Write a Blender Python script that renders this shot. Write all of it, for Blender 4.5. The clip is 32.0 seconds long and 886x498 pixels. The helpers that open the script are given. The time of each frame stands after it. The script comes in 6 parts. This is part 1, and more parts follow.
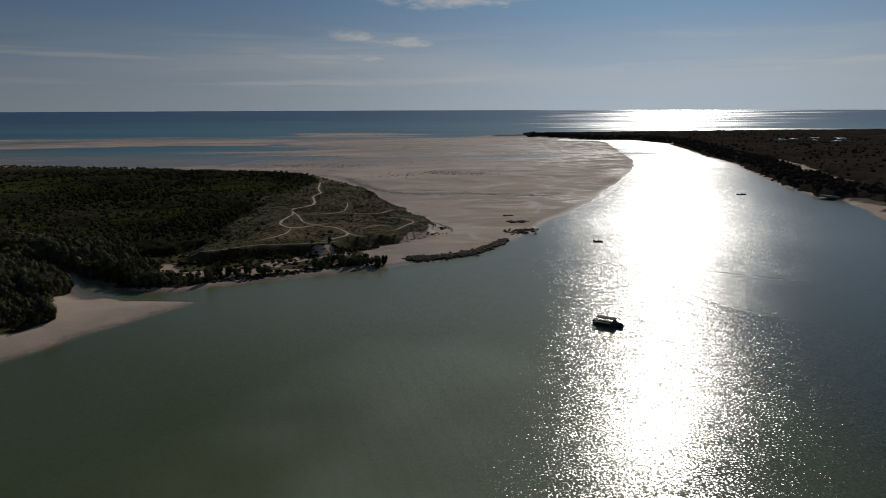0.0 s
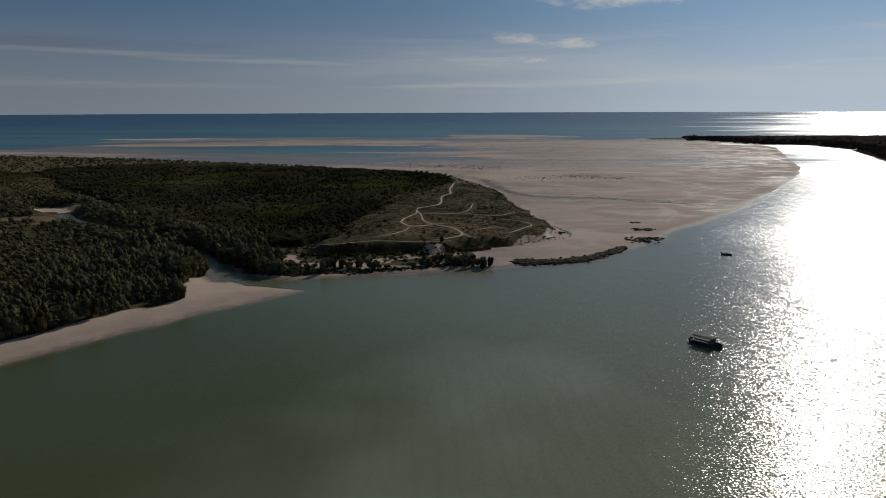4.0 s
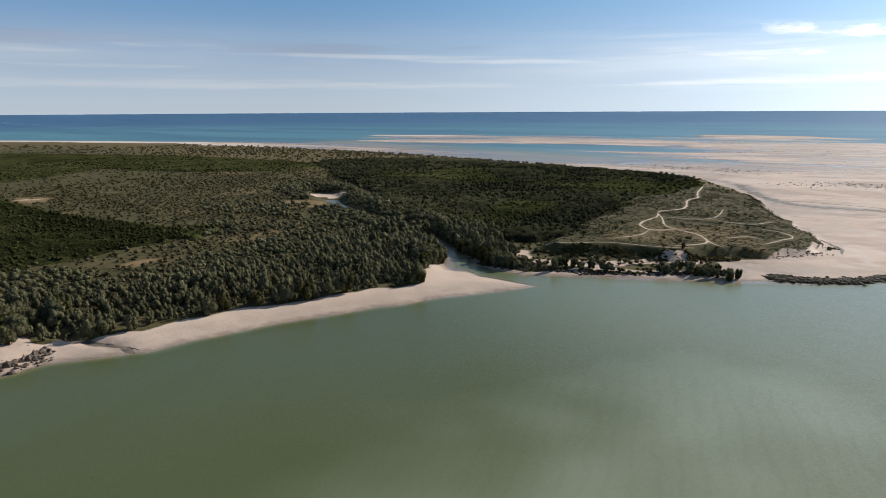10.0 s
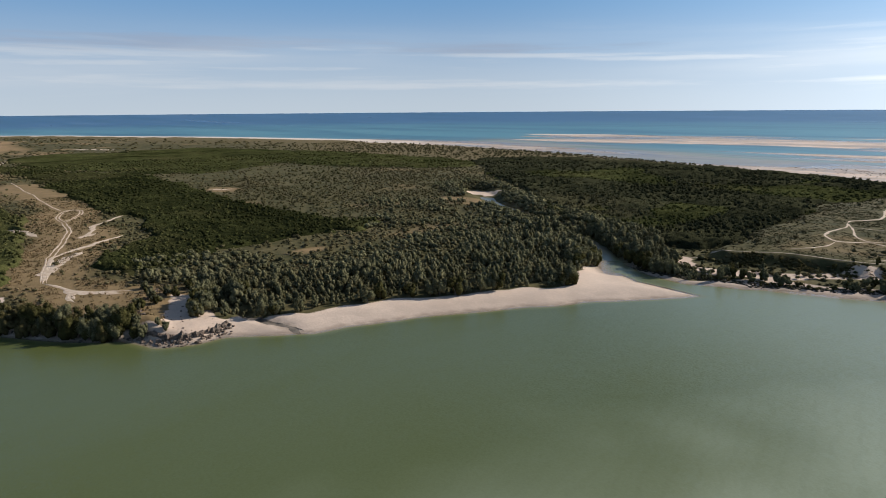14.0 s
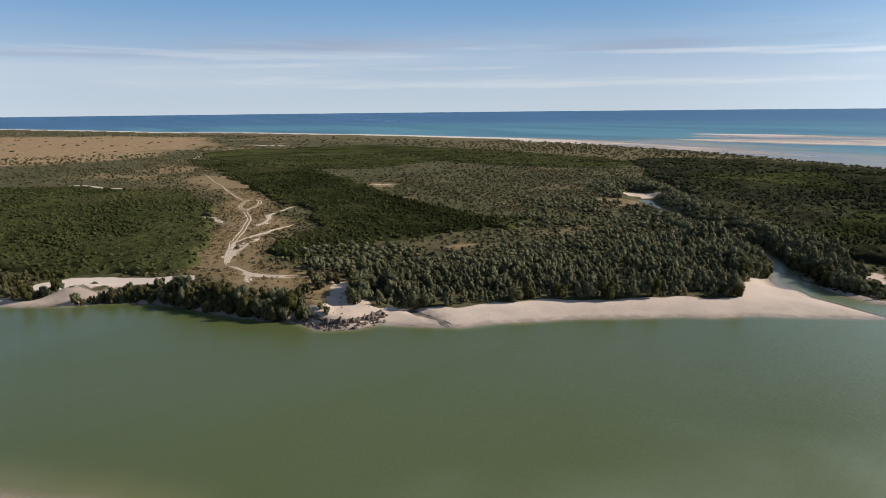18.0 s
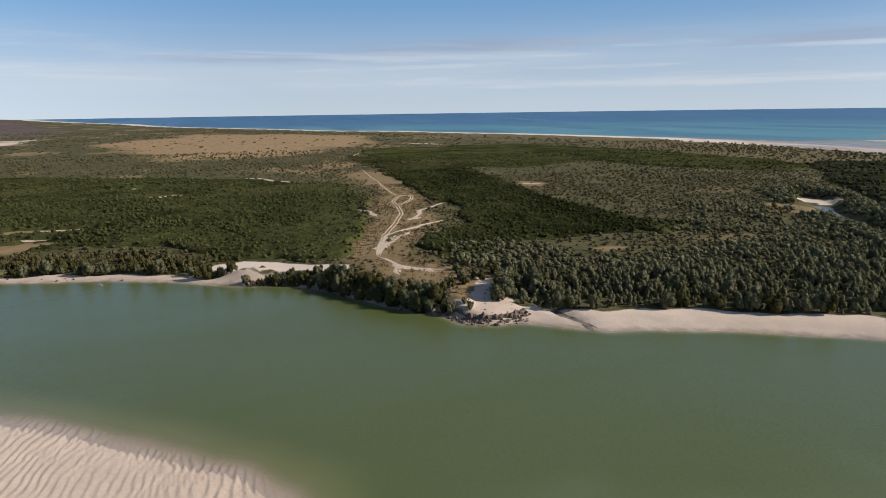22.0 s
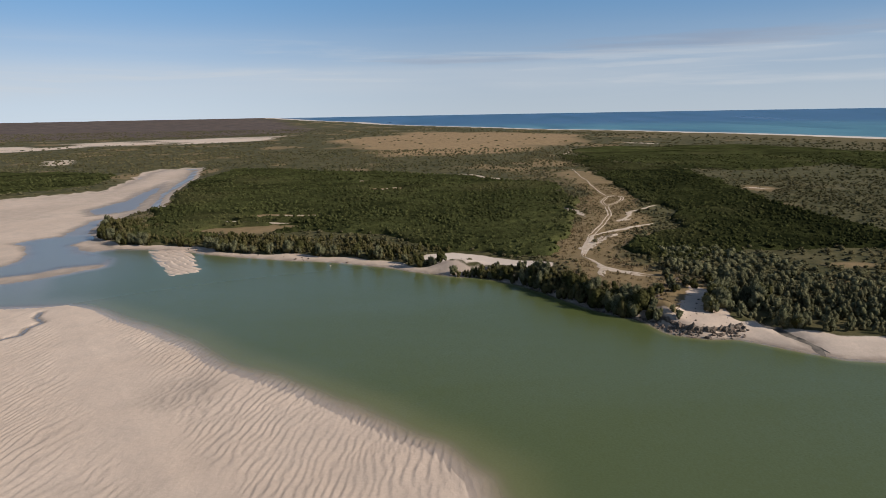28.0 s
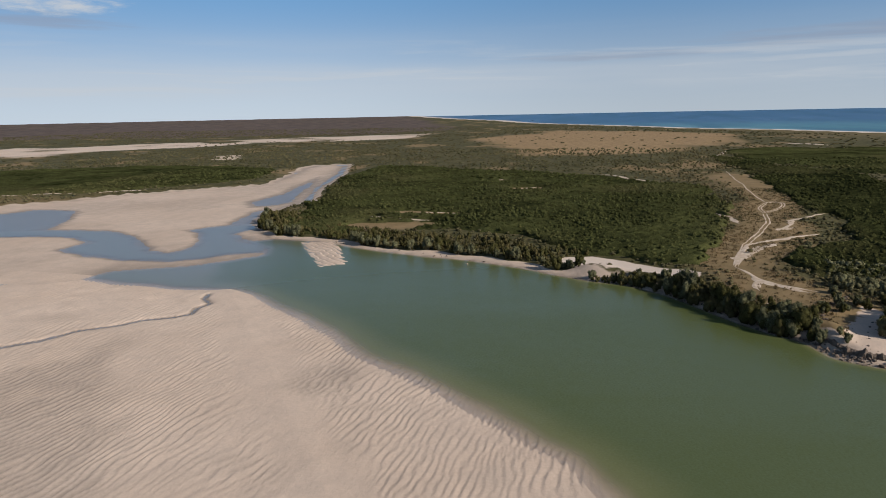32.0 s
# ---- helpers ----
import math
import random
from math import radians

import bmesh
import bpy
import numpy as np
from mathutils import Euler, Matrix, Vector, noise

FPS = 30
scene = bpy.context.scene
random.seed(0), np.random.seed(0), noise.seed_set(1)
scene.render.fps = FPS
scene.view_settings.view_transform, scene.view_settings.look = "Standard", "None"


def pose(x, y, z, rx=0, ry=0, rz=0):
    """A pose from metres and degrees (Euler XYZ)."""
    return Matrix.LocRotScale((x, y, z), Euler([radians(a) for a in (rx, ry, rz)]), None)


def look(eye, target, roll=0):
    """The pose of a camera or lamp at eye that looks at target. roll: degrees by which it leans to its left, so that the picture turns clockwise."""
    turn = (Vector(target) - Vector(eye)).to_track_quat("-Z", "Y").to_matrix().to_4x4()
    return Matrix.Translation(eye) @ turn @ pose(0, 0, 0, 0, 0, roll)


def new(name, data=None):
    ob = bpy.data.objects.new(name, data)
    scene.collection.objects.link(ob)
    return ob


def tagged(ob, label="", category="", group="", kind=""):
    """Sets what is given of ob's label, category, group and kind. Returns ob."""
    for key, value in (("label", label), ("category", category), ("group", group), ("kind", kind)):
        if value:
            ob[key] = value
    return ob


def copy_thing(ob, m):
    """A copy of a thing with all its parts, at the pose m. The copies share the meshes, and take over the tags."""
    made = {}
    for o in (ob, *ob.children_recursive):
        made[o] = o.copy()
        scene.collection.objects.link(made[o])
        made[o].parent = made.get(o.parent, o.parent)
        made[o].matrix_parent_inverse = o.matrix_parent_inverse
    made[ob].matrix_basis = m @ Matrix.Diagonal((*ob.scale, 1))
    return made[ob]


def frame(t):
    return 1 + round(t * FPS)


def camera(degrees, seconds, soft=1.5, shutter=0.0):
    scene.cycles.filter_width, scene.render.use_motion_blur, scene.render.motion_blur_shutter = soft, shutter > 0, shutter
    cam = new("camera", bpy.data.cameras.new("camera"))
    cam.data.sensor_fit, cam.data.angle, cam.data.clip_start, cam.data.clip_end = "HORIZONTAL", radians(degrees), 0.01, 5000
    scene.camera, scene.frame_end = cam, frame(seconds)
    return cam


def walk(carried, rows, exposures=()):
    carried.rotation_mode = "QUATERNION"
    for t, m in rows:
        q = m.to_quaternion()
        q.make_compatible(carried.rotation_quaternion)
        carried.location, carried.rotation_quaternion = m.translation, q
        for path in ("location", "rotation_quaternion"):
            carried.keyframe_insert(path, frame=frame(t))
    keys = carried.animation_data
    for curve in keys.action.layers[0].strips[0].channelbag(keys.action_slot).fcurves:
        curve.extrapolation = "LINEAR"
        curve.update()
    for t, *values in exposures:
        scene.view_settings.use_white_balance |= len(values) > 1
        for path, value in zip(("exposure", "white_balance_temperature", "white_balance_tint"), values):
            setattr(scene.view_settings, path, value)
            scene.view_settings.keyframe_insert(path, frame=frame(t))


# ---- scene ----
cam = camera(69.18, 32.0, soft=0.9)


def shot(x, y, z, yaw, pitch, lean):
    """A camera pose: heading, tilt and lean in degrees."""
    return pose(x, y, z, 0, 0, yaw) @ pose(0, 0, 0, 90 + pitch, 0, 0) @ pose(0, 0, 0, 0, 0, lean)


PATH = [
    (0.0, shot(-0.00, -0.00, 55.54, -0.37, -12.43, -0.17)),
    (0.5, shot(3.13, 0.03, 55.61, 1.36, -12.46, -0.16)),
    (1.0, shot(6.23, 0.10, 55.64, 3.08, -12.50, -0.15)),
    (1.5, shot(9.23, 0.24, 55.66, 4.80, -12.51, -0.15)),
    (2.0, shot(11.91, 0.42, 55.70, 6.52, -12.48, -0.15)),
    (2.5, shot(14.02, 0.60, 55.79, 8.27, -12.42, -0.17)),
    (3.0, shot(15.45, 0.79, 55.87, 10.02, -12.36, -0.20)),
    (3.5, shot(16.24, 0.97, 55.85, 11.74, -12.28, -0.21)),
    (5.5, shot(16.81, 1.51, 55.47, 18.94, -12.22, -0.24)),
    (6.0, shot(16.84, 1.61, 55.41, 20.71, -12.21, -0.25)),
    (7.0, shot(16.81, 1.78, 55.40, 24.19, -12.24, -0.25)),
    (8.0, shot(16.71, 1.92, 55.44, 27.67, -12.26, -0.29)),
    (9.0, shot(16.76, 1.99, 55.38, 31.16, -12.25, -0.31)),
    (10.0, shot(16.64, 1.93, 55.37, 34.62, -12.26, -0.29)),
    (11.0, shot(16.46, 1.96, 55.41, 38.06, -12.26, -0.32)),
    (12.0, shot(16.35, 2.02, 55.37, 41.52, -12.26, -0.37)),
    (13.0, shot(16.23, 2.24, 55.20, 45.00, -12.26, -0.41)),
    (14.0, shot(16.06, 2.46, 55.04, 48.46, -12.26, -0.42)),
    (14.5, shot(16.02, 2.47, 55.01, 50.20, -12.25, -0.42)),
    (16.5, shot(16.04, 2.39, 55.03, 56.99, -12.26, -0.52)),
    (17.0, shot(15.98, 2.35, 55.08, 58.69, -12.26, -0.52)),
    (18.0, shot(15.92, 2.32, 55.06, 62.07, -12.26, -0.59)),
    (19.0, shot(15.83, 2.42, 54.86, 65.51, -12.22, -0.69)),
    (20.0, shot(15.75, 2.46, 54.67, 68.90, -12.18, -0.71)),
    (21.0, shot(15.56, 2.46, 54.52, 72.26, -12.16, -0.75)),
    (22.0, shot(15.32, 2.54, 54.43, 75.32, -12.16, -0.81)),
    (23.0, shot(15.29, 2.60, 54.37, 78.32, -12.15, -0.86)),
    (24.0, shot(15.48, 2.38, 54.34, 81.36, -12.12, -0.93)),
    (25.0, shot(15.66, 2.21, 54.45, 84.45, -12.11, -0.96)),
    (25.5, shot(15.81, 2.20, 54.43, 86.01, -12.09, -0.99)),
    (27.5, shot(15.98, 2.21, 54.23, 92.23, -12.00, -1.02)),
    (28.0, shot(16.01, 2.22, 54.22, 93.77, -12.00, -1.03)),
    (29.0, shot(16.03, 2.27, 54.22, 96.86, -11.94, -1.08)),
    (30.0, shot(15.83, 2.14, 54.44, 100.03, -11.93, -1.10)),
    (31.0, shot(15.73, 1.94, 54.71, 103.09, -11.95, -1.09)),
    (32.0, shot(15.62, 1.69, 55.02, 106.13, -11.94, -1.14)),
]
walk(cam, PATH, [(0.0, -1.95), (3.0, -1.90), (6.0, -0.92), (9.0, -0.26), (13.0, -0.08), (18.0, 0.0), (25.0, -0.1), (30.0, -0.28), (32.0, -0.3)])

# ---- light ----
SUN_AZ, SUN_EL = 20.0, 28.0        # degrees, clockwise from the y axis; above the horizon
sun_dir = Vector((math.sin(radians(SUN_AZ)) * math.cos(radians(SUN_EL)), math.cos(radians(SUN_AZ)) * math.cos(radians(SUN_EL)), math.sin(radians(SUN_EL))))
lamp = bpy.data.lights.new("sun", "SUN")
lamp.energy, lamp.angle, lamp.color = 5.6, radians(0.55), (1.0, 0.94, 0.85)
sun = new("sun", lamp)
sun.matrix_world = look(sun_dir * 300, (0, 0, 0))
EYE_PLAN = (16.0, 2.0)


# ---- node helpers ----
class Nodes:
    def __init__(self, tree):
        self.t = tree
        tree.nodes.clear()

    def add(self, kind, **inputs):
        n = self.t.nodes.new("ShaderNode" + kind)
        for key, v in inputs.items():
            if key == "p_operation":
                n.operation = v
            elif key == "p_use_clamp":
                n.use_clamp = v
            elif key == "p_data_type":
                n.data_type = v
            elif key == "p_layer_name":
                n.layer_name = v
            else:
                k = int(key[1:]) if key[0] == "i" and key[1:].isdigit() else key.replace("_", " ")
                self.put(n.inputs[k], v)
        return n

    def put(self, sock, v):
        if hasattr(v, "is_output") or isinstance(v, bpy.types.NodeSocket):
            self.t.links.new(v, sock)
        elif isinstance(v, bpy.types.Node):
            self.t.links.new(v.outputs[0], sock)
        else:
            sock.default_value = v

    def math(self, op, a, b=0.0, clamp=False):
        return self.add("Math", i0=a, i1=b, p_operation=op, p_use_clamp=clamp).outputs[0]

    def ramp(self, v, lo, hi, a=0.0, b=1.0):
        n = self.add("MapRange", Value=v, From_Min=lo, From_Max=hi, To_Min=a, To_Max=b)
        n.interpolation_type = "SMOOTHSTEP"
        return n.outputs[0]

    def mix(self, fac, a, b):
        n = self.add("Mix", p_data_type="RGBA")
        self.put(n.inputs[0], fac), self.put(n.inputs[6], a), self.put(n.inputs[7], b)
        return n.outputs[2]

    def noise(self, vec, scale, detail=4.0, rough=0.55, distort=0.0):
        return self.add("TexNoise", Vector=vec, Scale=scale, Detail=detail, Roughness=rough, Distortion=distort).outputs[0]

    def xyz(self, vec):
        return self.add("SeparateXYZ", i0=vec).outputs

    def join(self, x, y, z):
        return self.add("CombineXYZ", i0=x, i1=y, i2=z).outputs[0]


def rgb(r, g, b):
    return (r, g, b, 1.0)


def material(name):
    m = bpy.data.materials.new(name)
    m.use_nodes = True
    return m, Nodes(m.node_tree)


# ---- sky with thin cloud streaks ----
world = bpy.data.worlds.new("sky")
scene.world = world
world.use_nodes = True
n = Nodes(world.node_tree)
sky = n.add("TexSky")
sky.sky_type, sky.sun_disc, sky.sun_elevation, sky.sun_rotation = "NISHITA", False, radians(SUN_EL), radians(SUN_AZ)
sky.air_density, sky.dust_density, sky.ozone_density = 1.0, 0.6, 1.5
way = n.add("TexCoord").outputs["Generated"]
wx, wy, wz = n.xyz(way)
az = n.math("MULTIPLY", n.math("ARCTAN2", wx, wy), 57.2958)
el = n.math("MULTIPLY", n.math("ARCSINE", wz), 57.2958)
streak = n.noise(n.join(n.math("MULTIPLY", az, 0.045), n.math("MULTIPLY", el, 0.75), 3.0), 1.0, 6.0, 0.6, 0.4)
veil = n.noise(n.join(n.math("MULTIPLY", az, 0.02), n.math("MULTIPLY", el, 0.22), 9.0), 1.0, 4.0, 0.55, 0.2)
band = n.math("MULTIPLY", n.ramp(el, 0.6, 2.5), n.ramp(el, 7.5, 4.0))
cloud = n.math("MULTIPLY", n.math("ADD", n.math("MULTIPLY", n.ramp(streak, 0.5, 0.72), 0.55), n.math("MULTIPLY", n.ramp(veil, 0.42, 0.7), 0.45)), band, True)
edge = n.noise(n.join(n.math("MULTIPLY", az, 0.45), n.math("MULTIPLY", el, 1.8), 1.0), 1.0, 7.0, 0.68)
wisp = n.noise(n.join(n.math("MULTIPLY", az, 0.12), n.math("MULTIPLY", el, 1.7), 4.0), 1.0, 5.0, 0.6)


def cloud_patch(a, e, wa, we, tilt, ragged):
    """A cloud round a heading and height in degrees, with half its width and height, and a ragged edge."""
    da = n.math("SUBTRACT", az, a)
    de = n.math("SUBTRACT", n.math("SUBTRACT", el, e), n.math("MULTIPLY", da, tilt))
    da, de = n.math("DIVIDE", da, wa), n.math("DIVIDE", de, we)
    d2 = n.math("ADD", n.math("MULTIPLY", da, da), n.math("MULTIPLY", de, de))
    return n.ramp(n.math("ADD", d2, n.math("MULTIPLY", n.math("SUBTRACT", ragged, 0.5), 4.0)), 1.4, -0.6)


def heap(rows, ragged):
    out = None
    for row in rows:
        one = cloud_patch(*row, ragged)
        out = one if out is None else n.math("MAXIMUM", out, one)
    return out


puffs = heap(((-7.3, 5.8, 2.0, 0.55, -0.05), (-2.5, 5.4, 2.4, 0.5, 0.02), (-6.0, 4.1, 1.4, 0.3, -0.1), (1.0, 9.2, 7.0, 1.1, 0.0), (-118.0, 9.6, 2.6, 0.3, 0.02), (-101.0, 10.2, 3.0, 0.35, 0.0), (-136.0, 8.4, 5.0, 0.8, 0.0)), edge)
streaks = heap(((-26.0, 3.9, 13.0, 0.26, -0.025), (-9.0, 2.1, 10.0, 0.32, 0.02), (-79.0, 3.6, 11.0, 0.30, 0.01), (-62.0, 3.4, 8.0, 0.2, 0.0), (-40.0, 4.4, 16.0, 0.22, -0.01), (-50.0, 2.0, 26.0, 0.35, 0.0)), wisp)
grey = heap(((-70.0, 5.3, 15.0, 0.8, 0.01), (-90.0, 4.4, 9.0, 0.4, 0.01), (-137.0, 7.2, 7.0, 0.6, 0.0), (-44.0, 5.0, 12.0, 0.5, 0.0)), wisp)
cloud = n.math("MAXIMUM", n.math("MULTIPLY", cloud, 0.75), n.math("MAXIMUM", n.math("MULTIPLY", puffs, 0.9), n.math("MULTIPLY", streaks, 0.5)))
near_sun = n.ramp(n.math("ABSOLUTE", n.math("SUBTRACT", az, SUN_AZ)), 70.0, 0.0)
west = n.ramp(az, -85.0, -125.0, 1.0, 1.25)
low = n.mix(near_sun, rgb(5.8, 6.7, 7.6), rgb(11.4, 13.2, 15.0))
high = n.mix(near_sun, rgb(1.75, 3.75, 6.6), rgb(4.9, 8.4, 12.8))
clean = n.mix(n.ramp(el, -1.0, 10.5), low, high)
flare = n.ramp(n.math("ABSOLUTE", n.math("SUBTRACT", az, SUN_AZ)), 40.0, 0.0, 1.0, 1.35)
flare = n.math("MULTIPLY", flare, west)
clean = n.add("VectorMath", i0=clean, i1=n.join(flare, flare, flare), p_operation="MULTIPLY").outputs[0]
clean = n.mix(n.ramp(el, 9.0, 26.0), clean, sky.outputs[0])
clean = n.mix(n.math("MULTIPLY", grey, 0.5), clean, rgb(3.7, 4.1, 5.2))
colour = n.mix(cloud, clean, n.mix(near_sun, rgb(7.4, 7.8, 8.3), rgb(19.0, 19.0, 18.5)))
back = n.add("Background", Color=colour, Strength=0.093)
n.add("OutputWorld", Surface=back)


# ---- plan: noise, outlines ----
TABLE = np.random.RandomState(7).rand(256, 256)


def lattice(x, y):
    xi, yi = np.floor(x).astype(int), np.floor(y).astype(int)
    u, v = x - xi, y - yi
    u, v = u * u * (3 - 2 * u), v * v * (3 - 2 * v)
    a, b = TABLE[xi % 256, yi % 256], TABLE[(xi + 1) % 256, yi % 256]
    c, d = TABLE[xi % 256, (yi + 1) % 256], TABLE[(xi + 1) % 256, (yi + 1) % 256]
    return (a * (1 - u) + b * u) * (1 - v) + (c * (1 - u) + d * u) * v


def rough(x, y, size, octaves=4):
    """Fractal noise about 0, from -1 to 1, with that size of its largest forms."""
    out, amp, total = 0.0, 1.0, 0.0
    for k in range(octaves):
        s = 2.03 ** k / size
        out = out + amp * lattice(x * s + 17.3 * k, y * s - 9.1 * k)
        total += amp
        amp *= 0.5
    return 2 * out / total - 1


def seg_dist(x, y, a, b):
    dx, dy = b[0] - a[0], b[1] - a[1]
    t = np.clip(((x - a[0]) * dx + (y - a[1]) * dy) / (dx * dx + dy * dy + 1e-9), 0, 1)
    return np.hypot(x - a[0] - t * dx, y - a[1] - t * dy)


def line_dist(x, y, pts):
    d = np.full(np.shape(x), 1e9)
    for a, b in zip(pts, pts[1:]):
        d = np.minimum(d, seg_dist(x, y, a, b))
    return d


def inside(x, y, poly):
    """Signed distance to a closed outline, positive inside."""
    d, odd = np.full(np.shape(x), 1e9), np.zeros(np.shape(x), bool)
    for a, b in zip(poly, poly[1:] + poly[:1]):
        d = np.minimum(d, seg_dist(x, y, a, b))
        hit = ((a[1] > y) != (b[1] > y)) & (x < (b[0] - a[0]) * (y - a[1]) / (b[1] - a[1] + 1e-12) + a[0])
        odd ^= hit
    return np.where(odd, d, -d)


def smooth(v, lo, hi):
    t = np.clip((v - lo) / (hi - lo), 0, 1)
    return t * t * (3 - 2 * t)


LEFT_ARM = [(-1000, -4800), (-400, -1500), (-230, -600), (-270, -460), (-306, -393), (-331, -372), (-366, -358), (-396, -333), (-425, -303), (-456, -281),
            (-548, -311), (-611, -332), (-640, -333), (-657, -303), (-627, -290), (-540, -257), (-430, -226), (-360, -196), (-334, -202), (-311, -200), (-272, -184)]
BANK = [(-258, -172), (-242, -156), (-240, -139), (-236, -122), (-227, -100), (-221, -80), (-217, -61), (-212, -43), (-206, -30), (-199, -19), (-195, -9),
        (-191, 3), (-184, 13), (-171, 23), (-160, 31), (-152, 38), (-147, 44), (-138, 48), (-134, 55), (-134, 62), (-127, 72), (-122, 80)]
BEACH = [(-119, 92), (-114, 106), (-107, 121), (-99, 136), (-91, 152), (-80, 168), (-71, 182), (-83, 182), (-93, 182), (-103, 188), (-114, 196), (-120, 208),
         (-107, 200), (-94, 193), (-82, 192), (-67, 199), (-58, 206), (-49, 209), (-37, 214), (-24, 221), (-17, 226)]
POINT = [(-21, 249), (-15, 267), (-4, 281), (-2, 302), (-14, 333), (-29, 382), (-60, 464), (-95, 532), (-128, 562), (-197, 580), (-304, 608), (-434, 638), (-585, 662), (-777, 690)]
SEA_COAST = [(-971, 722), (-1074, 679), (-1216, 629), (-1370, 563), (-1514, 472), (-1702, 373), (-1900, 200), (-2300, 10), (-2766, -259), (-3607, -650), (-4131, -1118), (-4900, -1700), (-4900, -4800)]
MAINLAND = LEFT_ARM + BANK + BEACH + POINT + SEA_COAST
FLATS = [(-60, 205), (-24, 221), (-11, 229), (-2, 232), (9, 240), (22, 256), (30, 270), (44, 290), (52, 315), (70, 346), (91, 382), (110, 428), (139, 493), (190, 617), (210, 699), (238, 853), (267, 1029),
         (262, 1200), (264, 1340), (91, 1330), (-58, 1411), (-236, 1425), (-420, 1290), (-573, 1276), (-710, 1185), (-860, 1090), (-900, 900), (-1090, 740), (-900, 640), (-600, 600), (-150, 520), (-60, 400)]
RIGHT_LAND = [(60, 1262), (200, 1225), (262, 1130), (334, 1116), (355, 1008), (329, 858), (306, 738), (295, 641), (264, 532), (244, 450), (238, 404), (243, 383), (236, 350), (223, 314), (240, 240), (330, 150), (2500, 700),
              (3800, 2000), (1024, 1489), (721, 1446), (562, 1426), (396, 1408), (264, 1359), (120, 1300)]
NEAR_BANK = [(-71, 0), (-79, -6), (-83, -13), (-90, -21), (-97, -30), (-102, -38), (-113, -56), (-129, -75), (-145, -98), (-156, -115), (-158, -122), (-156, -142), (-158, -167), (-160, -183),
             (-148, -205), (-120, -330), (-20, -420), (60, -300), (40, -120), (-10, -50), (-45, -12), (-60, 2)]
BAY_SAND = [(-267, -181), (-256, -163), (-244, -150), (-235, -160), (-239, -171), (-222, -146), (-209, -139), (-196, -148), (-185, -157), (-178, -172), (-173, -181), (-159, -183), (-150, -196), (-140, -240), (-130, -330), (-200, -480), (-260, -520), (-350, -380),
            (-396, -350), (-456, -290), (-548, -311), (-611, -332), (-645, -333), (-650, -300), (-540, -262), (-430, -228), (-360, -200), (-311, -196)]
POOLS = (([(-260, -420), (-282, -364), (-301, -359), (-303, -327), (-271, -302), (-246, -287), (-227, -299), (-190, -360)], 0.55),
         ([(-232, -330), (-240, -292), (-242, -269), (-245, -250), (-233, -224), (-219, -206), (-207, -192), (-205, -181), (-219, -180), (-232, -186), (-248, -199), (-253, -208), (-265, -202), (-275, -188), (-264, -178), (-251, -180), (-236, -167), (-228, -146),
           (-214, -140), (-207, -155), (-199, -160), (-192, -171), (-190, -191), (-193, -210), (-201, -236), (-215, -234), (-220, -238), (-226, -252), (-226, -277), (-214, -310)], 0.75),
         ([(-400, -222), (-470, -246), (-520, -270), (-445, -254), (-393, -240), (-352, -240), (-331, -222), (-341, -208), (-360, -206)], 0.29),
         ([(-262, -182), (-275, -187), (-305, -198), (-325, -206), (-318, -212), (-296, -206), (-272, -198)], 0.4))
RIPPLE_BAR = [(-236, -136), (-240, -122), (-202, -100), (-196, -107)]
SHOAL = [(-34, 48), (-31, 75), (-25, 100), (-22, 122), (-16, 142), (6, 154), (26, 150), (40, 110), (34, 60), (0, 30), (-30, 34)]
SHALLOWS = [(-162, -128), (-200, -142), (-250, -178), (-300, -205), (-420, -240), (-620, -300), (-560, -300), (-440, -290), (-330, -370), (-200, -480), (-60, -400), (-110, -220)]
CREEK = [(-104, 191), (-117, 203), (-139, 221), (-173, 240), (-200, 252), (-237, 271), (-275, 296), (-300, 312)]
BAY_DRAIN = [(-153, -125), (-148, -123), (-144, -118), (-139, -119), (-134, -117), (-130, -120), (-126, -127), (-121, -130), (-114, -138), (-106, -141), (-90, -155)]
BEACH_DRAIN = [(-164, 73), (-150, 70), (-144, 72.5), (-136, 74.5), (-130, 77), (-121, 77.5)]
RIDGE = [(-165, 52), (-182, 41), (-198, 40), (-207, 37), (-222, 41), (-243, 47), (-266, 56), (-300, 64), (-330, 68), (-369, 77), (-454, 76), (-520, 77)]
MANGROVE_A = [(-756, 88), (-645, 120), (-544, 173), (-382, 163), (-296, 162), (-237, 161), (-210, 155), (-223, 125), (-222, 98), (-202, 74), (-201, 60), (-227, 60), (-263, 80), (-318, 96), (-402, 91), (-529, 92)]
MANGROVE_B = [(-272, -168), (-360, -188), (-481, -230), (-598, -237), (-566, -130), (-519, -43), (-490, 0), (-440, 44), (-350, 48), (-276, 42), (-217, 32), (-212, 11), (-223, -14), (-262, -38), (-262, -74), (-264, -110), (-252, -135)]
MANGROVE_E = [(-338, -440), (-359, -400), (-398, -365), (-442, -325), (-490, -311), (-561, -341), (-590, -416), (-578, -515), (-539, -591), (-516, -643)]
MANGROVE_F = [(-839, 115), (-899, 171), (-863, 260), (-689, 307), (-566, 309), (-532, 214), (-600, 155), (-663, 122)]
MANGROVE_G = [(-975, 253), (-876, 364), (-705, 442), (-542, 452), (-431, 469), (-405, 406), (-492, 344), (-627, 288), (-765, 260)]
MANGROVE_C = [(-257, 403), (-233, 475), (-177, 522), (-100, 497), (-84, 456), (-102, 380), (-111, 348), (-131, 301), (-191, 331)]
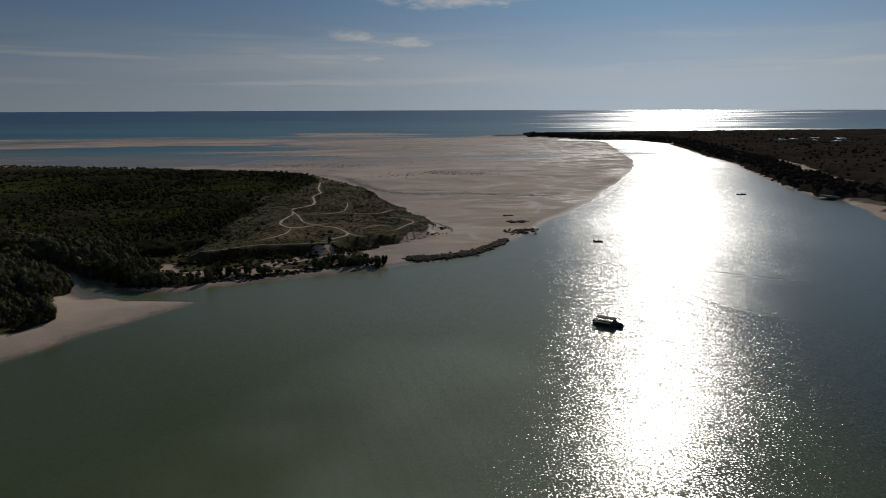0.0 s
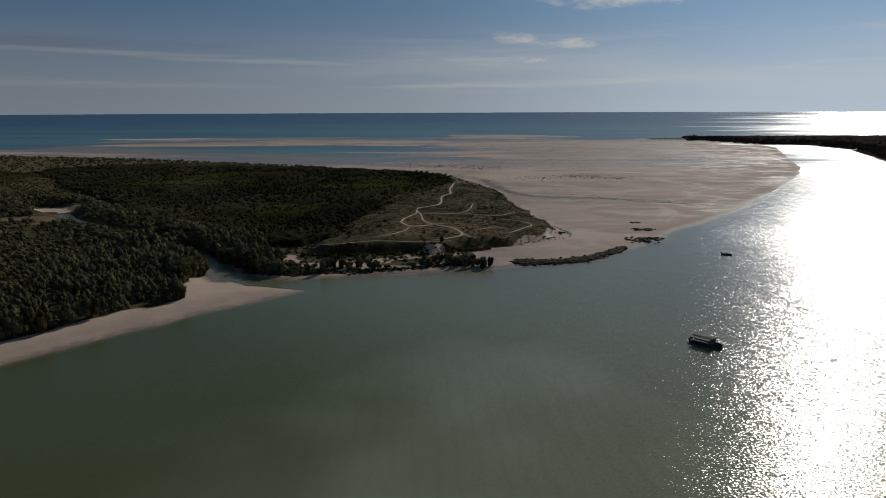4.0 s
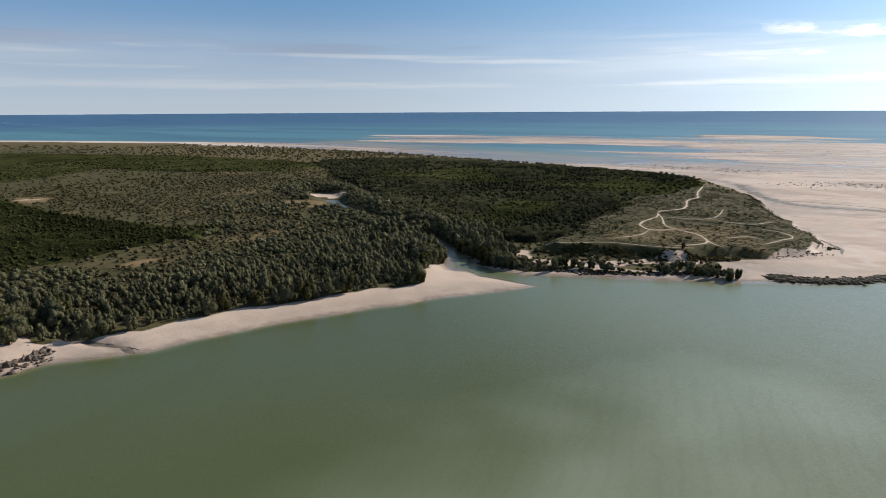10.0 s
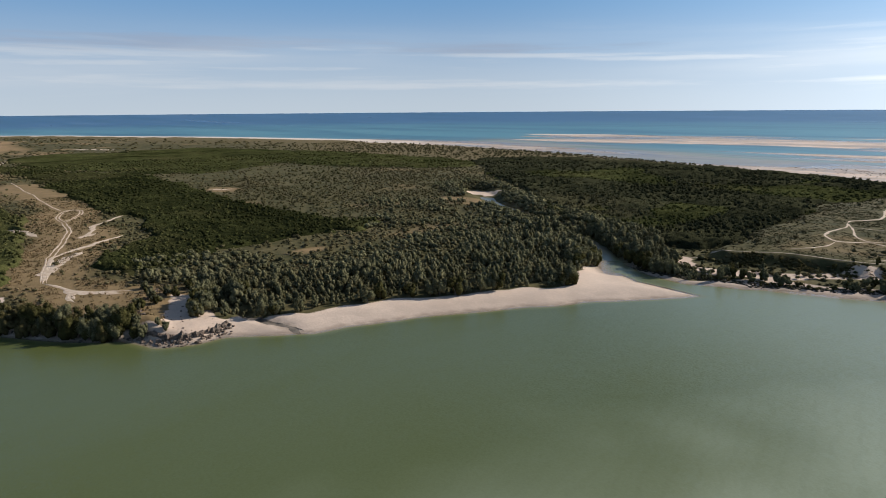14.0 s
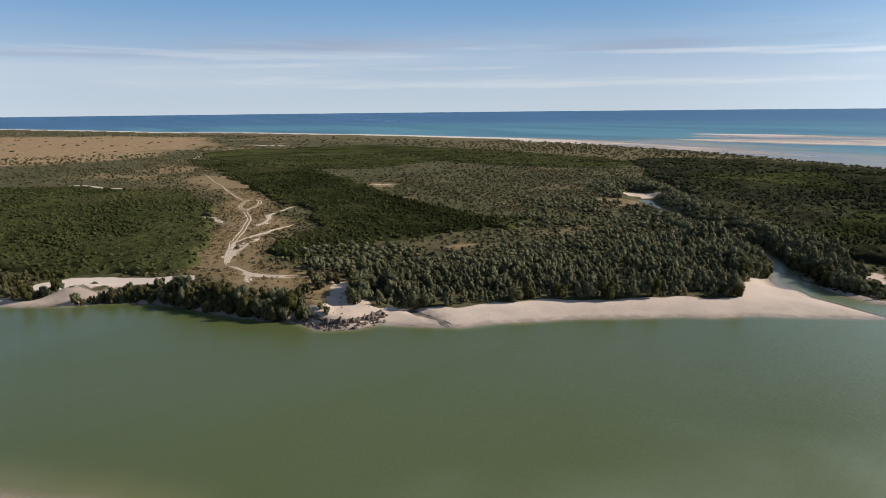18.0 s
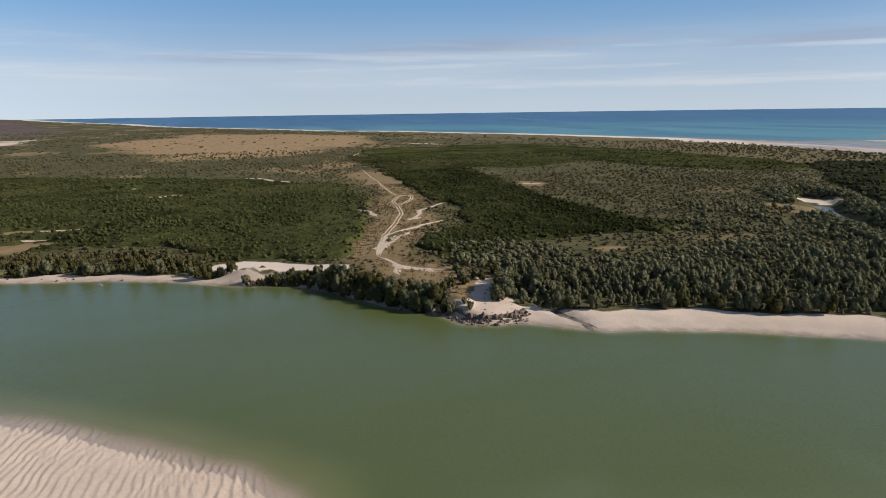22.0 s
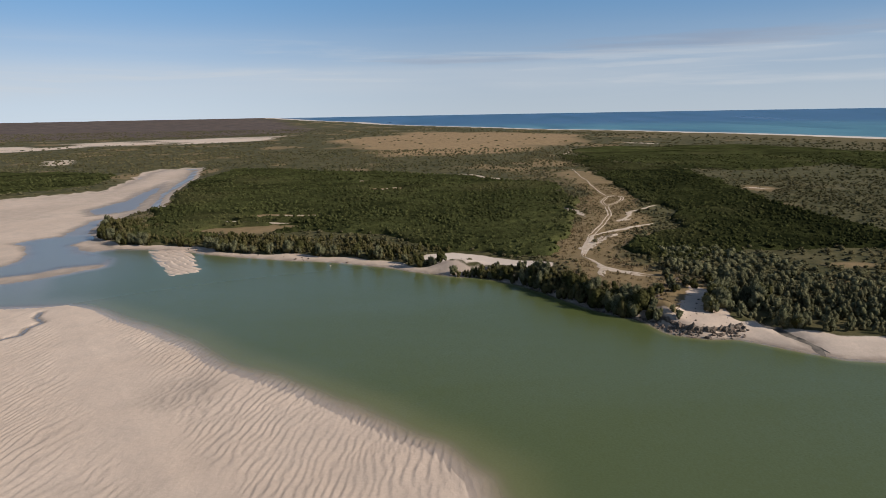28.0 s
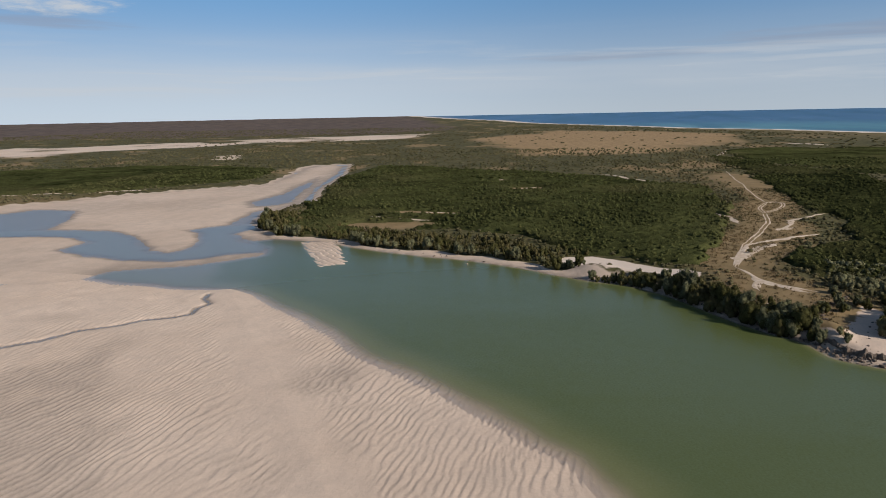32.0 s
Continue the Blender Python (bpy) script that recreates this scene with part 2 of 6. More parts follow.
MANGROVE_D = [(-333, 157), (-280, 169), (-229, 174), (-210, 158), (-225, 137), (-260, 123)]
POINT_GRASS = [(-97, 382), (-83, 455), (-55, 440), (-34, 375), (-22, 345), (-9, 316), (-2, 292), (-3, 281), (-14, 268), (-25, 260), (-35, 251), (-45, 241), (-57, 238), (-69, 237), (-77, 232), (-83, 227), (-93, 226), (-88, 245)]
TAN_PLAIN = [(-1250, -300), (-1750, -180), (-1650, 40), (-1400, 200), (-1100, 150), (-865, 50), (-740, -30), (-800, -110), (-1000, -220)]
SALT_A = [(-949, -1158), (-1057, -1064), (-1235, -1002), (-1266, -846), (-1037, -806), (-935, -882), (-804, -986)]
SALT_B = [(-1283, -962), (-1458, -747), (-1586, -522), (-1311, -445), (-1236, -635), (-1184, -792)]
SALT_C = [(-1034, -1259), (-1047, -917), (-1117, -774), (-979, -762), (-856, -831), (-739, -802), (-695, -856), (-760, -1000)]
DARK_PLAIN = [(-1300, -2600), (-1468, -1776), (-1517, -1226), (-1600, -714), (-2000, -500), (-3965, -1222), (-4900, -1800), (-4900, -4800), (-1500, -4800)]
CLEARINGS = [((-196, 122), 4, 8), ((-272, -104), 10, 24), ((-306, -100), 7, 20), ((-425, -66), 10, 14), ((-476, -98), 10, 14), ((-408, 177), 14, 12), ((-250, 262), 26, 12)]
CLIFF = [(-195, -9), (-191, 3), (-184, 13), (-171, 23), (-160, 31), (-152, 38), (-147, 44)]
TIP = [(-171, 62), (-165, 66), (-157, 64), (-149, 65), (-140, 66), (-137, 60), (-137, 52), (-141, 49), (-146, 52), (-154, 55), (-163, 57)]
BLUFF = [(-219, -22), (-222, -10), (-216, 3), (-207, 15), (-201, 26), (-190, 22), (-194, 12), (-200, -5), (-209, -18)]
FLAT_DRAIN = [(-100, 540), (-73, 515), (-53, 464), (-33, 426), (-12, 419), (14, 421), (29, 417), (49, 411), (72, 408)]
SEA_BARS = ([(-760, 895), (-671, 1030), (-516, 1126), (-306, 1147), (-270, 1070), (-301, 1005), (-452, 1000), (-638, 935)], [(-330, 1300), (-285, 1402), (-158, 1426), (17, 1342), (-141, 1294)],
            [(-262, 1108), (-157, 1092), (-35, 1160), (80, 1197), (200, 1140), (260, 1060), (200, 960), (-35, 1000), (-150, 975)], [(-900, 1120), (-800, 1190), (-640, 1240), (-660, 1200), (-800, 1120)], [(-160, 790), (-60, 860), (120, 900), (200, 850), (100, 790), (-60, 745)])
TERRACE = [(-97, 219), (-87, 210), (-79, 210), (-73, 214), (-61, 221), (-51, 231), (-38, 240)]


def far_lift(x, y):
    """The sheet's far rim rises gently, so that the distance closes at the horizon."""
    r = np.hypot(x - EYE_PLAN[0], y - EYE_PLAN[1])
    s = np.clip((r - 1800) / 3100, 0, 1)
    d0 = math.degrees(math.atan(55 / 1800))
    dip = d0 + (0.24 - d0) * (1 - (1 - s) ** 1.15)
    return np.where(r > 1800, np.maximum(55 - r * np.tan(np.radians(dip)), 0), 0)


def land(x, y):
    """Height of the ground, before the far rise, and the distance inland."""
    x, y = np.asarray(x, float), np.asarray(y, float)
    wig = rough(x, y, 9, 3)
    m = inside(x, y, MAINLAND) + 1.0 * wig
    sea = smooth(y, 350, 520) + smooth(-x, 900, 1100)
    sea = np.clip(sea, 0, 1)
    cl = smooth(line_dist(x, y, CLIFF), 14, 6)
    top = 2.3 * (1 - np.exp(-np.maximum(m, 0) / 11)) + smooth(m, 15, 60) * (0.7 + 0.8 * rough(x, y, 70, 3))
    top = top * (1 - cl) + cl * (4.6 * smooth(m, 0.5, 8) + 0.5 * wig)
    tip = smooth(inside(x, y, TIP), -3, 2)
    top = top * (1 - tip) + tip * (1.9 * smooth(m, 0.8, 4.5) + 0.3 * wig + 1.2 * smooth(m, 10, 26))
    ridge = smooth(line_dist(x, y, RIDGE), 34, 8) * (1 - tip)
    top = top + ridge * 1.2 * smooth(m, 6, 20)
    rise = smooth(inside(x, y, POINT_GRASS) + 3.0 * wig + 5.0 * rough(x, y, 15, 3), -2.2, 0.6)
    front = smooth(x, -112, -102) * smooth(y, 190, 196) * smooth(y, 300, 262)
    top = top * (1 - 0.45 * front * (1 - rise)) + 2.3 * rise
    low = -3.2 * (1 - np.exp(np.minimum(m, 0) / (9 + 90 * sea)))
    h = np.where(m > 0, top, low)
    fs = inside(x, y, FLATS) + 2.5 * rough(x, y, 30, 3)
    outer = smooth(y - 0.25 * x, 640, 760)
    lines = rough(x * 0.16 + y * 0.03, y - 0.1 * x, 100, 4) + 0.4 * rough(x * 0.12, y - 0.06 * x, 34, 3)
    west = smooth(-x, 150, 500) * smooth(y, 700, 760) * smooth(y, 1010, 960)
    zf = (1 - outer) * (0.26 + 0.26 * smooth(fs, 4, 50) + 0.30 * rough(x * 0.5 + 0.3 * y, y * 1.2, 70, 4)) + outer * (0.04 + 1.0 * lines - 0.75 * west + 0.42 * smooth(x, -280, -60) * smooth(y, 1250, 1000))
    zf = np.where(fs > 0, np.where(outer < 0.5, np.maximum(zf, 0.08), zf) * smooth(fs, 0, 5), -2.6 * (1 - np.exp(np.minimum(fs, 0) / 22)))
    h = np.where(m < 25, np.maximum(h, zf), h)
    for bar in SEA_BARS:
        b = inside(x, y, bar) + 95 * rough(x * 0.22, y, 70, 5)
        h = np.where(b > -60, np.maximum(h, -0.9 + 1.25 * smooth(b, -60, 12)), h)
    rl = inside(x, y, RIGHT_LAND) + 2.0 * rough(x, y, 25, 3)
    h = np.maximum(h, np.where(rl > 0, 3.0 * (1 - np.exp(-np.maximum(rl, 0) / 8)), -3.2 * (1 - np.exp(np.minimum(rl, 0) / 8))))
    for poly, top_z, soft in ((NEAR_BANK, 0.55, 38), (BAY_SAND, 0.26, 9), (RIPPLE_BAR, -0.15, 4), ):
        b = inside(x, y, poly) + 1.6 * rough(x, y, 14, 3)
        up, down = np.exp(-np.maximum(b, 0) / 7), np.exp(np.minimum(b, 0) / soft)
        zb = np.where(b > 0, max(top_z, 0) * (1 - up) + min(top_z, 0), min(top_z, 0) - 3.2 * (1 - down))
        h = np.maximum(h, zb)
    h = np.maximum(h, -3.2 + 2.1 * smooth(inside(x, y, SHOAL) + 9 * rough(x, y, 40, 3), -30, 30))
    h = np.maximum(h, -3.2 + 2.72 * smooth(inside(x, y, SHALLOWS) + 6 * rough(x, y, 30, 3), -14, 10))
    for poly, deep in POOLS:
        b = inside(x, y, poly) + 1.3 * rough(x, y, 12, 3) + 1.6 * rough(x * 2 + y, y - 0.4 * x, 9, 2)
        h = np.where((m < 2) & (h < 0.6), np.minimum(h, 0.26 - deep * smooth(b, -5, 6)), h)
    dc = line_dist(x, y, CREEK) + 1.5 * wig
    h = np.minimum(h, np.where(dc < 22, -0.45 + (0.0105 + 0.022 * smooth(-x, 118, 150)) * dc * dc + 0.15 * wig, 9))
    dd = line_dist(x, y, BAY_DRAIN) + 0.5 * wig
    spit = np.hypot((x + 284) / 17, (y - 302) / 8) + 0.25 * wig
    h = np.maximum(h, np.where(spit < 1.4, 0.55 * smooth(spit, 1.4, 0.9), -9))
    db = line_dist(x, y, BEACH_DRAIN) + 0.5 * wig
    h = np.where(db < 2.4, np.minimum(h, 0.06 + 0.45 * np.maximum(db, 0) ** 2), h)
    h = h - 0.4 * np.exp(-(dd / 1.1) ** 2) * (h > 0)
    h = h - 0.12 * np.exp(-(line_dist(x, y, FLAT_DRAIN) / (5 + 4 * rough(x, y, 20, 3))) ** 2) * (h > 0.2)
    return h, m, rl


def axis(lo, a, b, hi, step, grow_by=(1.035, 1.035)):
    """Grid lines, even from a to b and ever wider beyond."""
    out = list(np.arange(a, b, step))
    for side, end in ((1, hi), (-1, lo)):
        p, s, run = (out[-1] if side > 0 else out[0]), step, []
        while (end - p) * side > 0:
            s = min(s * grow_by[side > 0], 90)
            p += side * s
            run.append(p)
        out = out + run if side > 0 else run[::-1] + out
    return np.array(out)


def sheet(name, x, y, z, faces, mats):
    me = bpy.data.meshes.new(name)
    me.vertices.add(len(x))
    me.vertices.foreach_set("co", np.stack([x, y, z], 1).astype(np.float32).ravel())
    k = faces.shape[1]
    me.loops.add(faces.size)
    me.loops.foreach_set("vertex_index", faces.astype(np.int32).ravel())
    me.polygons.add(len(faces))
    me.polygons.foreach_set("loop_start", np.arange(0, faces.size, k, dtype=np.int32))
    me.polygons.foreach_set("loop_total", np.full(len(faces), k, np.int32))
    me.update(calc_edges=True)
    for m in mats:
        me.materials.append(m)
    return me


def put_masks(me, name, cols):
    a = me.color_attributes.new(name, "FLOAT_COLOR", "POINT")
    a.data.foreach_set("color", np.stack(cols, 1).astype(np.float32).ravel())


# ---- ground material ----
ground_mat, n = material("sand_and_grass_ground")
pos = n.add("NewGeometry").outputs["Position"]
A = n.add("VertexColor", p_layer_name="surf_a")
B = n.add("VertexColor", p_layer_name="surf_b")
ra, ga, ba = n.add("SeparateColor", Color=A.outputs[0]).outputs
rb, gb, bb = n.add("SeparateColor", Color=B.outputs[0]).outputs
fine = n.noise(pos, 1.4, 5.0, 0.65)
mid = n.noise(pos, 0.16, 5.0, 0.6)
wide = n.noise(pos, 0.02, 5.0, 0.6)
sand = n.mix(n.ramp(wide, 0.3, 0.7), rgb(0.610, 0.460, 0.355), rgb(0.71, 0.550, 0.435))
sand = n.mix(n.ramp(mid, 0.35, 0.75, 0.0, 0.55), sand, rgb(0.50, 0.385, 0.305))
sand = n.mix(n.ramp(fine, 0.3, 0.8, 0.0, 0.3), sand, rgb(0.42, 0.325, 0.26))
sand = n.mix(ba, sand, rgb(0.68, 0.58, 0.50))
gxp, gyp, gzp = n.xyz(pos)
away = n.ramp(n.math("SUBTRACT", gyp, n.math("MULTIPLY", gxp, 0.25)), 520.0, 680.0)
flow = n.join(n.math("ADD", n.math("MULTIPLY", gxp, 0.010), n.math("MULTIPLY", gyp, 0.004)), n.math("SUBTRACT", n.math("MULTIPLY", gyp, 0.030), n.math("MULTIPLY", gxp, 0.006)), 0.0)
f1 = n.noise(flow, 1.0, 6.0, 0.6, 0.9)
f2 = n.noise(flow, 0.55, 5.0, 0.55, 1.4)
f3 = n.noise(pos, 0.013, 5.0, 0.55, 1.6)
thread = n.math("ADD", n.ramp(n.math("ABSOLUTE", n.math("SUBTRACT", f1, 0.5)), 0.030, 0.006), n.math("MULTIPLY", n.ramp(n.math("ABSOLUTE", n.math("SUBTRACT", f3, 0.47)), 0.016, 0.003), 0.9), True)
pools = n.ramp(n.math("ADD", f2, n.math("MULTIPLY", away, 0.05)), 0.55, 0.62)
film = n.math("MULTIPLY", rb, n.math("MAXIMUM", n.math("MULTIPLY", thread, n.math("ADD", 0.45, n.math("MULTIPLY", away, 0.5))), n.math("MULTIPLY", pools, n.math("ADD", 0.2, n.math("MULTIPLY", away, 0.4)))))
sand = n.mix(n.math("MULTIPLY", rb, n.ramp(f3, 0.48, 0.55, 0.0, 0.8)), sand, rgb(0.43, 0.325, 0.265))
sand = n.mix(n.math("MULTIPLY", rb, n.ramp(f1, 0.53, 0.58, 0.0, 0.8)), sand, rgb(0.36, 0.275, 0.23))
sand = n.mix(n.math("MULTIPLY", rb, n.ramp(f2, 0.44, 0.36, 0.0, 0.7)), sand, rgb(0.72, 0.58, 0.49))
sand = n.mix(film, sand, rgb(0.24, 0.195, 0.165))
wet = n.math("MULTIPLY", ga, n.ramp(n.math("ADD", mid, n.math("MULTIPLY", fine, 0.3)), 0.35, 0.75, 0.55, 1.0))
sand = n.mix(n.math("MULTIPLY", rb, n.ramp(f2, 0.62, 0.45, 0.1, 0.5)), sand, rgb(0.80, 0.635, 0.525))
sand = n.mix(wet, sand, rgb(0.30, 0.235, 0.185))
grass = n.mix(n.ramp(mid, 0.3, 0.7), rgb(0.050, 0.048, 0.019), rgb(0.134, 0.111, 0.052))
grass = n.mix(n.ramp(fine, 0.35, 0.8, 0.0, 0.6), grass, rgb(0.040, 0.044, 0.016))
grass = n.mix(n.ramp(wide, 0.5, 0.72, 0.0, 0.5), grass, rgb(0.150, 0.118, 0.060))
tan = n.mix(n.ramp(mid, 0.3, 0.7), rgb(0.37, 0.245, 0.130), rgb(0.24, 0.160, 0.083))
plain = n.mix(n.ramp(wide, 0.3, 0.7), rgb(0.075, 0.056, 0.048), rgb(0.150, 0.108, 0.085))
soil = n.mix(gb, grass, tan)
soil = n.mix(bb, soil, plain)
jag = n.math("ADD", ra, n.math("MULTIPLY", n.math("SUBTRACT", n.math("ADD", n.math("MULTIPLY", fine, 0.5), n.math("MULTIPLY", mid, 0.5)), 0.5), 0.9))
col = n.mix(n.ramp(jag, 0.35, 0.65), soil, sand)
relief = n.math("ADD", n.math("MULTIPLY", mid, 0.25), n.math("MULTIPLY", fine, 0.10))
bump = n.add("Bump", Height=relief, Strength=0.8, Distance=1.0)
rough_v = n.math("SUBTRACT", n.math("SUBTRACT", 0.95, n.math("MULTIPLY", ga, 0.40)), n.math("MULTIPLY", film, 0.42))
bsdf = n.add("BsdfPrincipled", Base_Color=col, Roughness=rough_v, Normal=bump)
n.put(bsdf.inputs["Specular IOR Level"], n.math("ADD", 0.10, n.math("MULTIPLY", film, 0.45)))
n.add("OutputMaterial", Surface=bsdf)

# ---- water material ----
water_mat, n = material("tidal_water")
pos = n.add("NewGeometry").outputs["Position"]
D = n.add("VertexColor", p_layer_name="depth")
depth, open_sea, far = n.add("SeparateColor", Color=D.outputs[0]).outputs
n1 = n.noise(n.add("VectorMath", i0=pos, i1=(1.0, 0.45, 1.0), p_operation="MULTIPLY").outputs[0], 0.022, 4.0, 0.5, 0.6)
green = n.mix(n.ramp(n1, 0.3, 0.7), rgb(0.084, 0.100, 0.026), rgb(0.092, 0.112, 0.046))
east, north, _ = n.xyz(pos)
green = n.mix(n.ramp(n.math("ADD", east, n.math("MULTIPLY", north, 0.15)), 20.0, 140.0), green, rgb(0.022, 0.062, 0.062))
long_bands = n.noise(n.add("VectorMath", i0=pos, i1=(0.0011, 0.007, 0.0), p_operation="MULTIPLY").outputs[0], 1.0, 4.0, 0.6, 0.5)
turq = n.mix(far, rgb(0.06, 0.20, 0.225), rgb(0.010, 0.075, 0.175))
turq = n.mix(n.ramp(long_bands, 0.42, 0.62, 0.0, 0.55), turq, rgb(0.014, 0.085, 0.15))
body = n.mix(open_sea, green, turq)
px, py, pz = n.xyz(pos)
swing = n.math("MULTIPLY", n.noise(pos, 0.12, 3.0), 9.0)
bars = n.math("SINE", n.math("ADD", n.math("ADD", n.math("MULTIPLY", px, 1.7), n.math("MULTIPLY", py, 0.5)), swing))
# mask of the silty shoal and of reflected sky painted towards the mouth
shoal_sheen = D.outputs["Alpha"]
silt_sheen = n.mix(n.math("MULTIPLY", n.ramp(bars, 0.2, 1.0, 0.0, 0.13), n.ramp(py, 160.0, 120.0)), rgb(0.305, 0.345, 0.25), rgb(0.20, 0.225, 0.155))
body = n.mix(n.math("MULTIPLY", shoal_sheen, 0.85), body, silt_sheen)
body = n.mix(n.math("MULTIPLY", n.ramp(depth, 0.34, 0.02), n.ramp(open_sea, 0.2, 0.9, 1.0, 0.1)), body, n.mix(n.ramp(depth, 0.16, 0.0), rgb(0.185, 0.180, 0.080), rgb(0.60, 0.475, 0.305)))
# the calm bay's sky reflection is painted in as a grey body colour
bay = n.math("MULTIPLY", n.ramp(px, -105.0, -200.0), n.ramp(n.math("SUBTRACT", py, n.math("MULTIPLY", px, 0.25)), -62.0, -95.0))
body = n.mix(n.math("MULTIPLY", bay, n.ramp(depth, 0.4, 0.05, 0.3, 0.95)), body, rgb(0.215, 0.215, 0.215))
gust = n.ramp(n.noise(n.add("VectorMath", i0=pos, i1=(1.0, 0.5, 1.0), p_operation="MULTIPLY").outputs[0], 0.03, 3.0), 0.3, 0.7, 0.75, 1.15)
chop = n.add("TexNoise", Vector=pos, Scale=2.3, Detail=3.0, Roughness=0.6).outputs["Color"]
swell = n.add("TexNoise", Vector=pos, Scale=0.35, Detail=2.0, Roughness=0.5).outputs["Color"]
c1, c2, _ = n.add("SeparateColor", Color=chop).outputs
s1, s2, _ = n.add("SeparateColor", Color=swell).outputs
out_x, out_y = n.math("SUBTRACT", px, 0.0), n.math("SUBTRACT", py, 20.0)
offing = n.math("SQRT", n.math("ADD", n.math("MULTIPLY", out_x, out_x), n.math("MULTIPLY", out_y, out_y)))
sheltered = n.ramp(offing, 330.0, 90.0)
half = n.math("MULTIPLY", gust, n.ramp(offing, 110.0, 520.0, 0.80, 0.42))
sx = n.math("ADD", n.math("MULTIPLY", n.math("SUBTRACT", c1, 0.5), half), n.math("MULTIPLY", n.math("SUBTRACT", s1, 0.5), 0.12))
sy = n.math("ADD", n.math("MULTIPLY", n.math("SUBTRACT", c2, 0.5), half), n.math("MULTIPLY", n.math("SUBTRACT", s2, 0.5), 0.12))
wave = n.add("VectorMath", i0=n.join(sx, sy, 1.0), p_operation="NORMALIZE").outputs[0]
murk = n.add("BsdfDiffuse", Color=body)
gloss = n.add("BsdfGlossy", Color=rgb(1, 1, 1), Roughness=n.math("SUBTRACT", n.math("ADD", 0.33, n.math("MULTIPLY", n.math("ADD", 0.08, n.math("SUBTRACT", long_bands, 0.5)), n.math("MULTIPLY", open_sea, 0.5))), n.math("MULTIPLY", sheltered, 0.12)), Normal=wave)
gloss.distribution = "BECKMANN"
spread = n.add("BsdfGlossy", Color=rgb(1, 1, 1), Roughness=0.52, Normal=wave)
spread.distribution = "GGX"
gloss = n.add("MixShader", i0=0.08, i1=gloss, i2=spread)
clear = n.add("BsdfTransparent")
alpha = n.ramp(n.math("MULTIPLY", depth, n.math("ADD", 1.0, n.math("MULTIPLY", open_sea, 1.5))), 0.0, 0.17, 0.0, 1.0)
below = n.add("MixShader", i0=alpha, i1=clear, i2=murk)
sheen = n.math("MINIMUM", n.add("Fresnel", IOR=1.34).outputs[0], 0.36)
n.add("OutputMaterial", Surface=n.add("MixShader", i0=sheen, i1=below, i2=gloss))

# ---- ground sheet and water sheet ----
gx, gy = axis(-4920, -290, 50, 4920, 1.9, (1.04, 1.045)), axis(-4800, -230, 310, 4920, 1.9, (1.04, 1.023))
X, Y = (v.ravel() for v in np.meshgrid(gx, gy))
H, INLAND, RIGHT = land(X, Y)
LIFT = far_lift(X, Y)
nx, ny = len(gx), len(gy)
idx = np.arange(nx * ny).reshape(ny, nx)
quads = np.stack([idx[:-1, :-1], idx[:-1, 1:], idx[1:, 1:], idx[1:, :-1]], -1).reshape(-1, 4)
reach = np.hypot(X - EYE_PLAN[0], Y - EYE_PLAN[1])
quads = quads[(reach[quads] < 4950).all(1)]


def veg_start(x, y):
    """How far from the waterline plants begin."""
    beach = smooth(x, -172, -160) * smooth(y, 58, 70) * smooth(y, 196, 180)
    spit = smooth(x, -112, -100) * smooth(y, 160, 172) * smooth(y, 194, 190)
    point = smooth(x, -85, -70) * smooth(y, 195, 205)
    coast = smooth(y - 0.58 * x, 1000, 1130) * smooth(-x, 600, 760)
    return 4.5 + 80 * coast + 8 * beach + 40 * spit + 5 * point * smooth(y, 262, 245) - 3.5 * point * smooth(y, 245, 262) + 3 * rough(x, y, 12, 3)


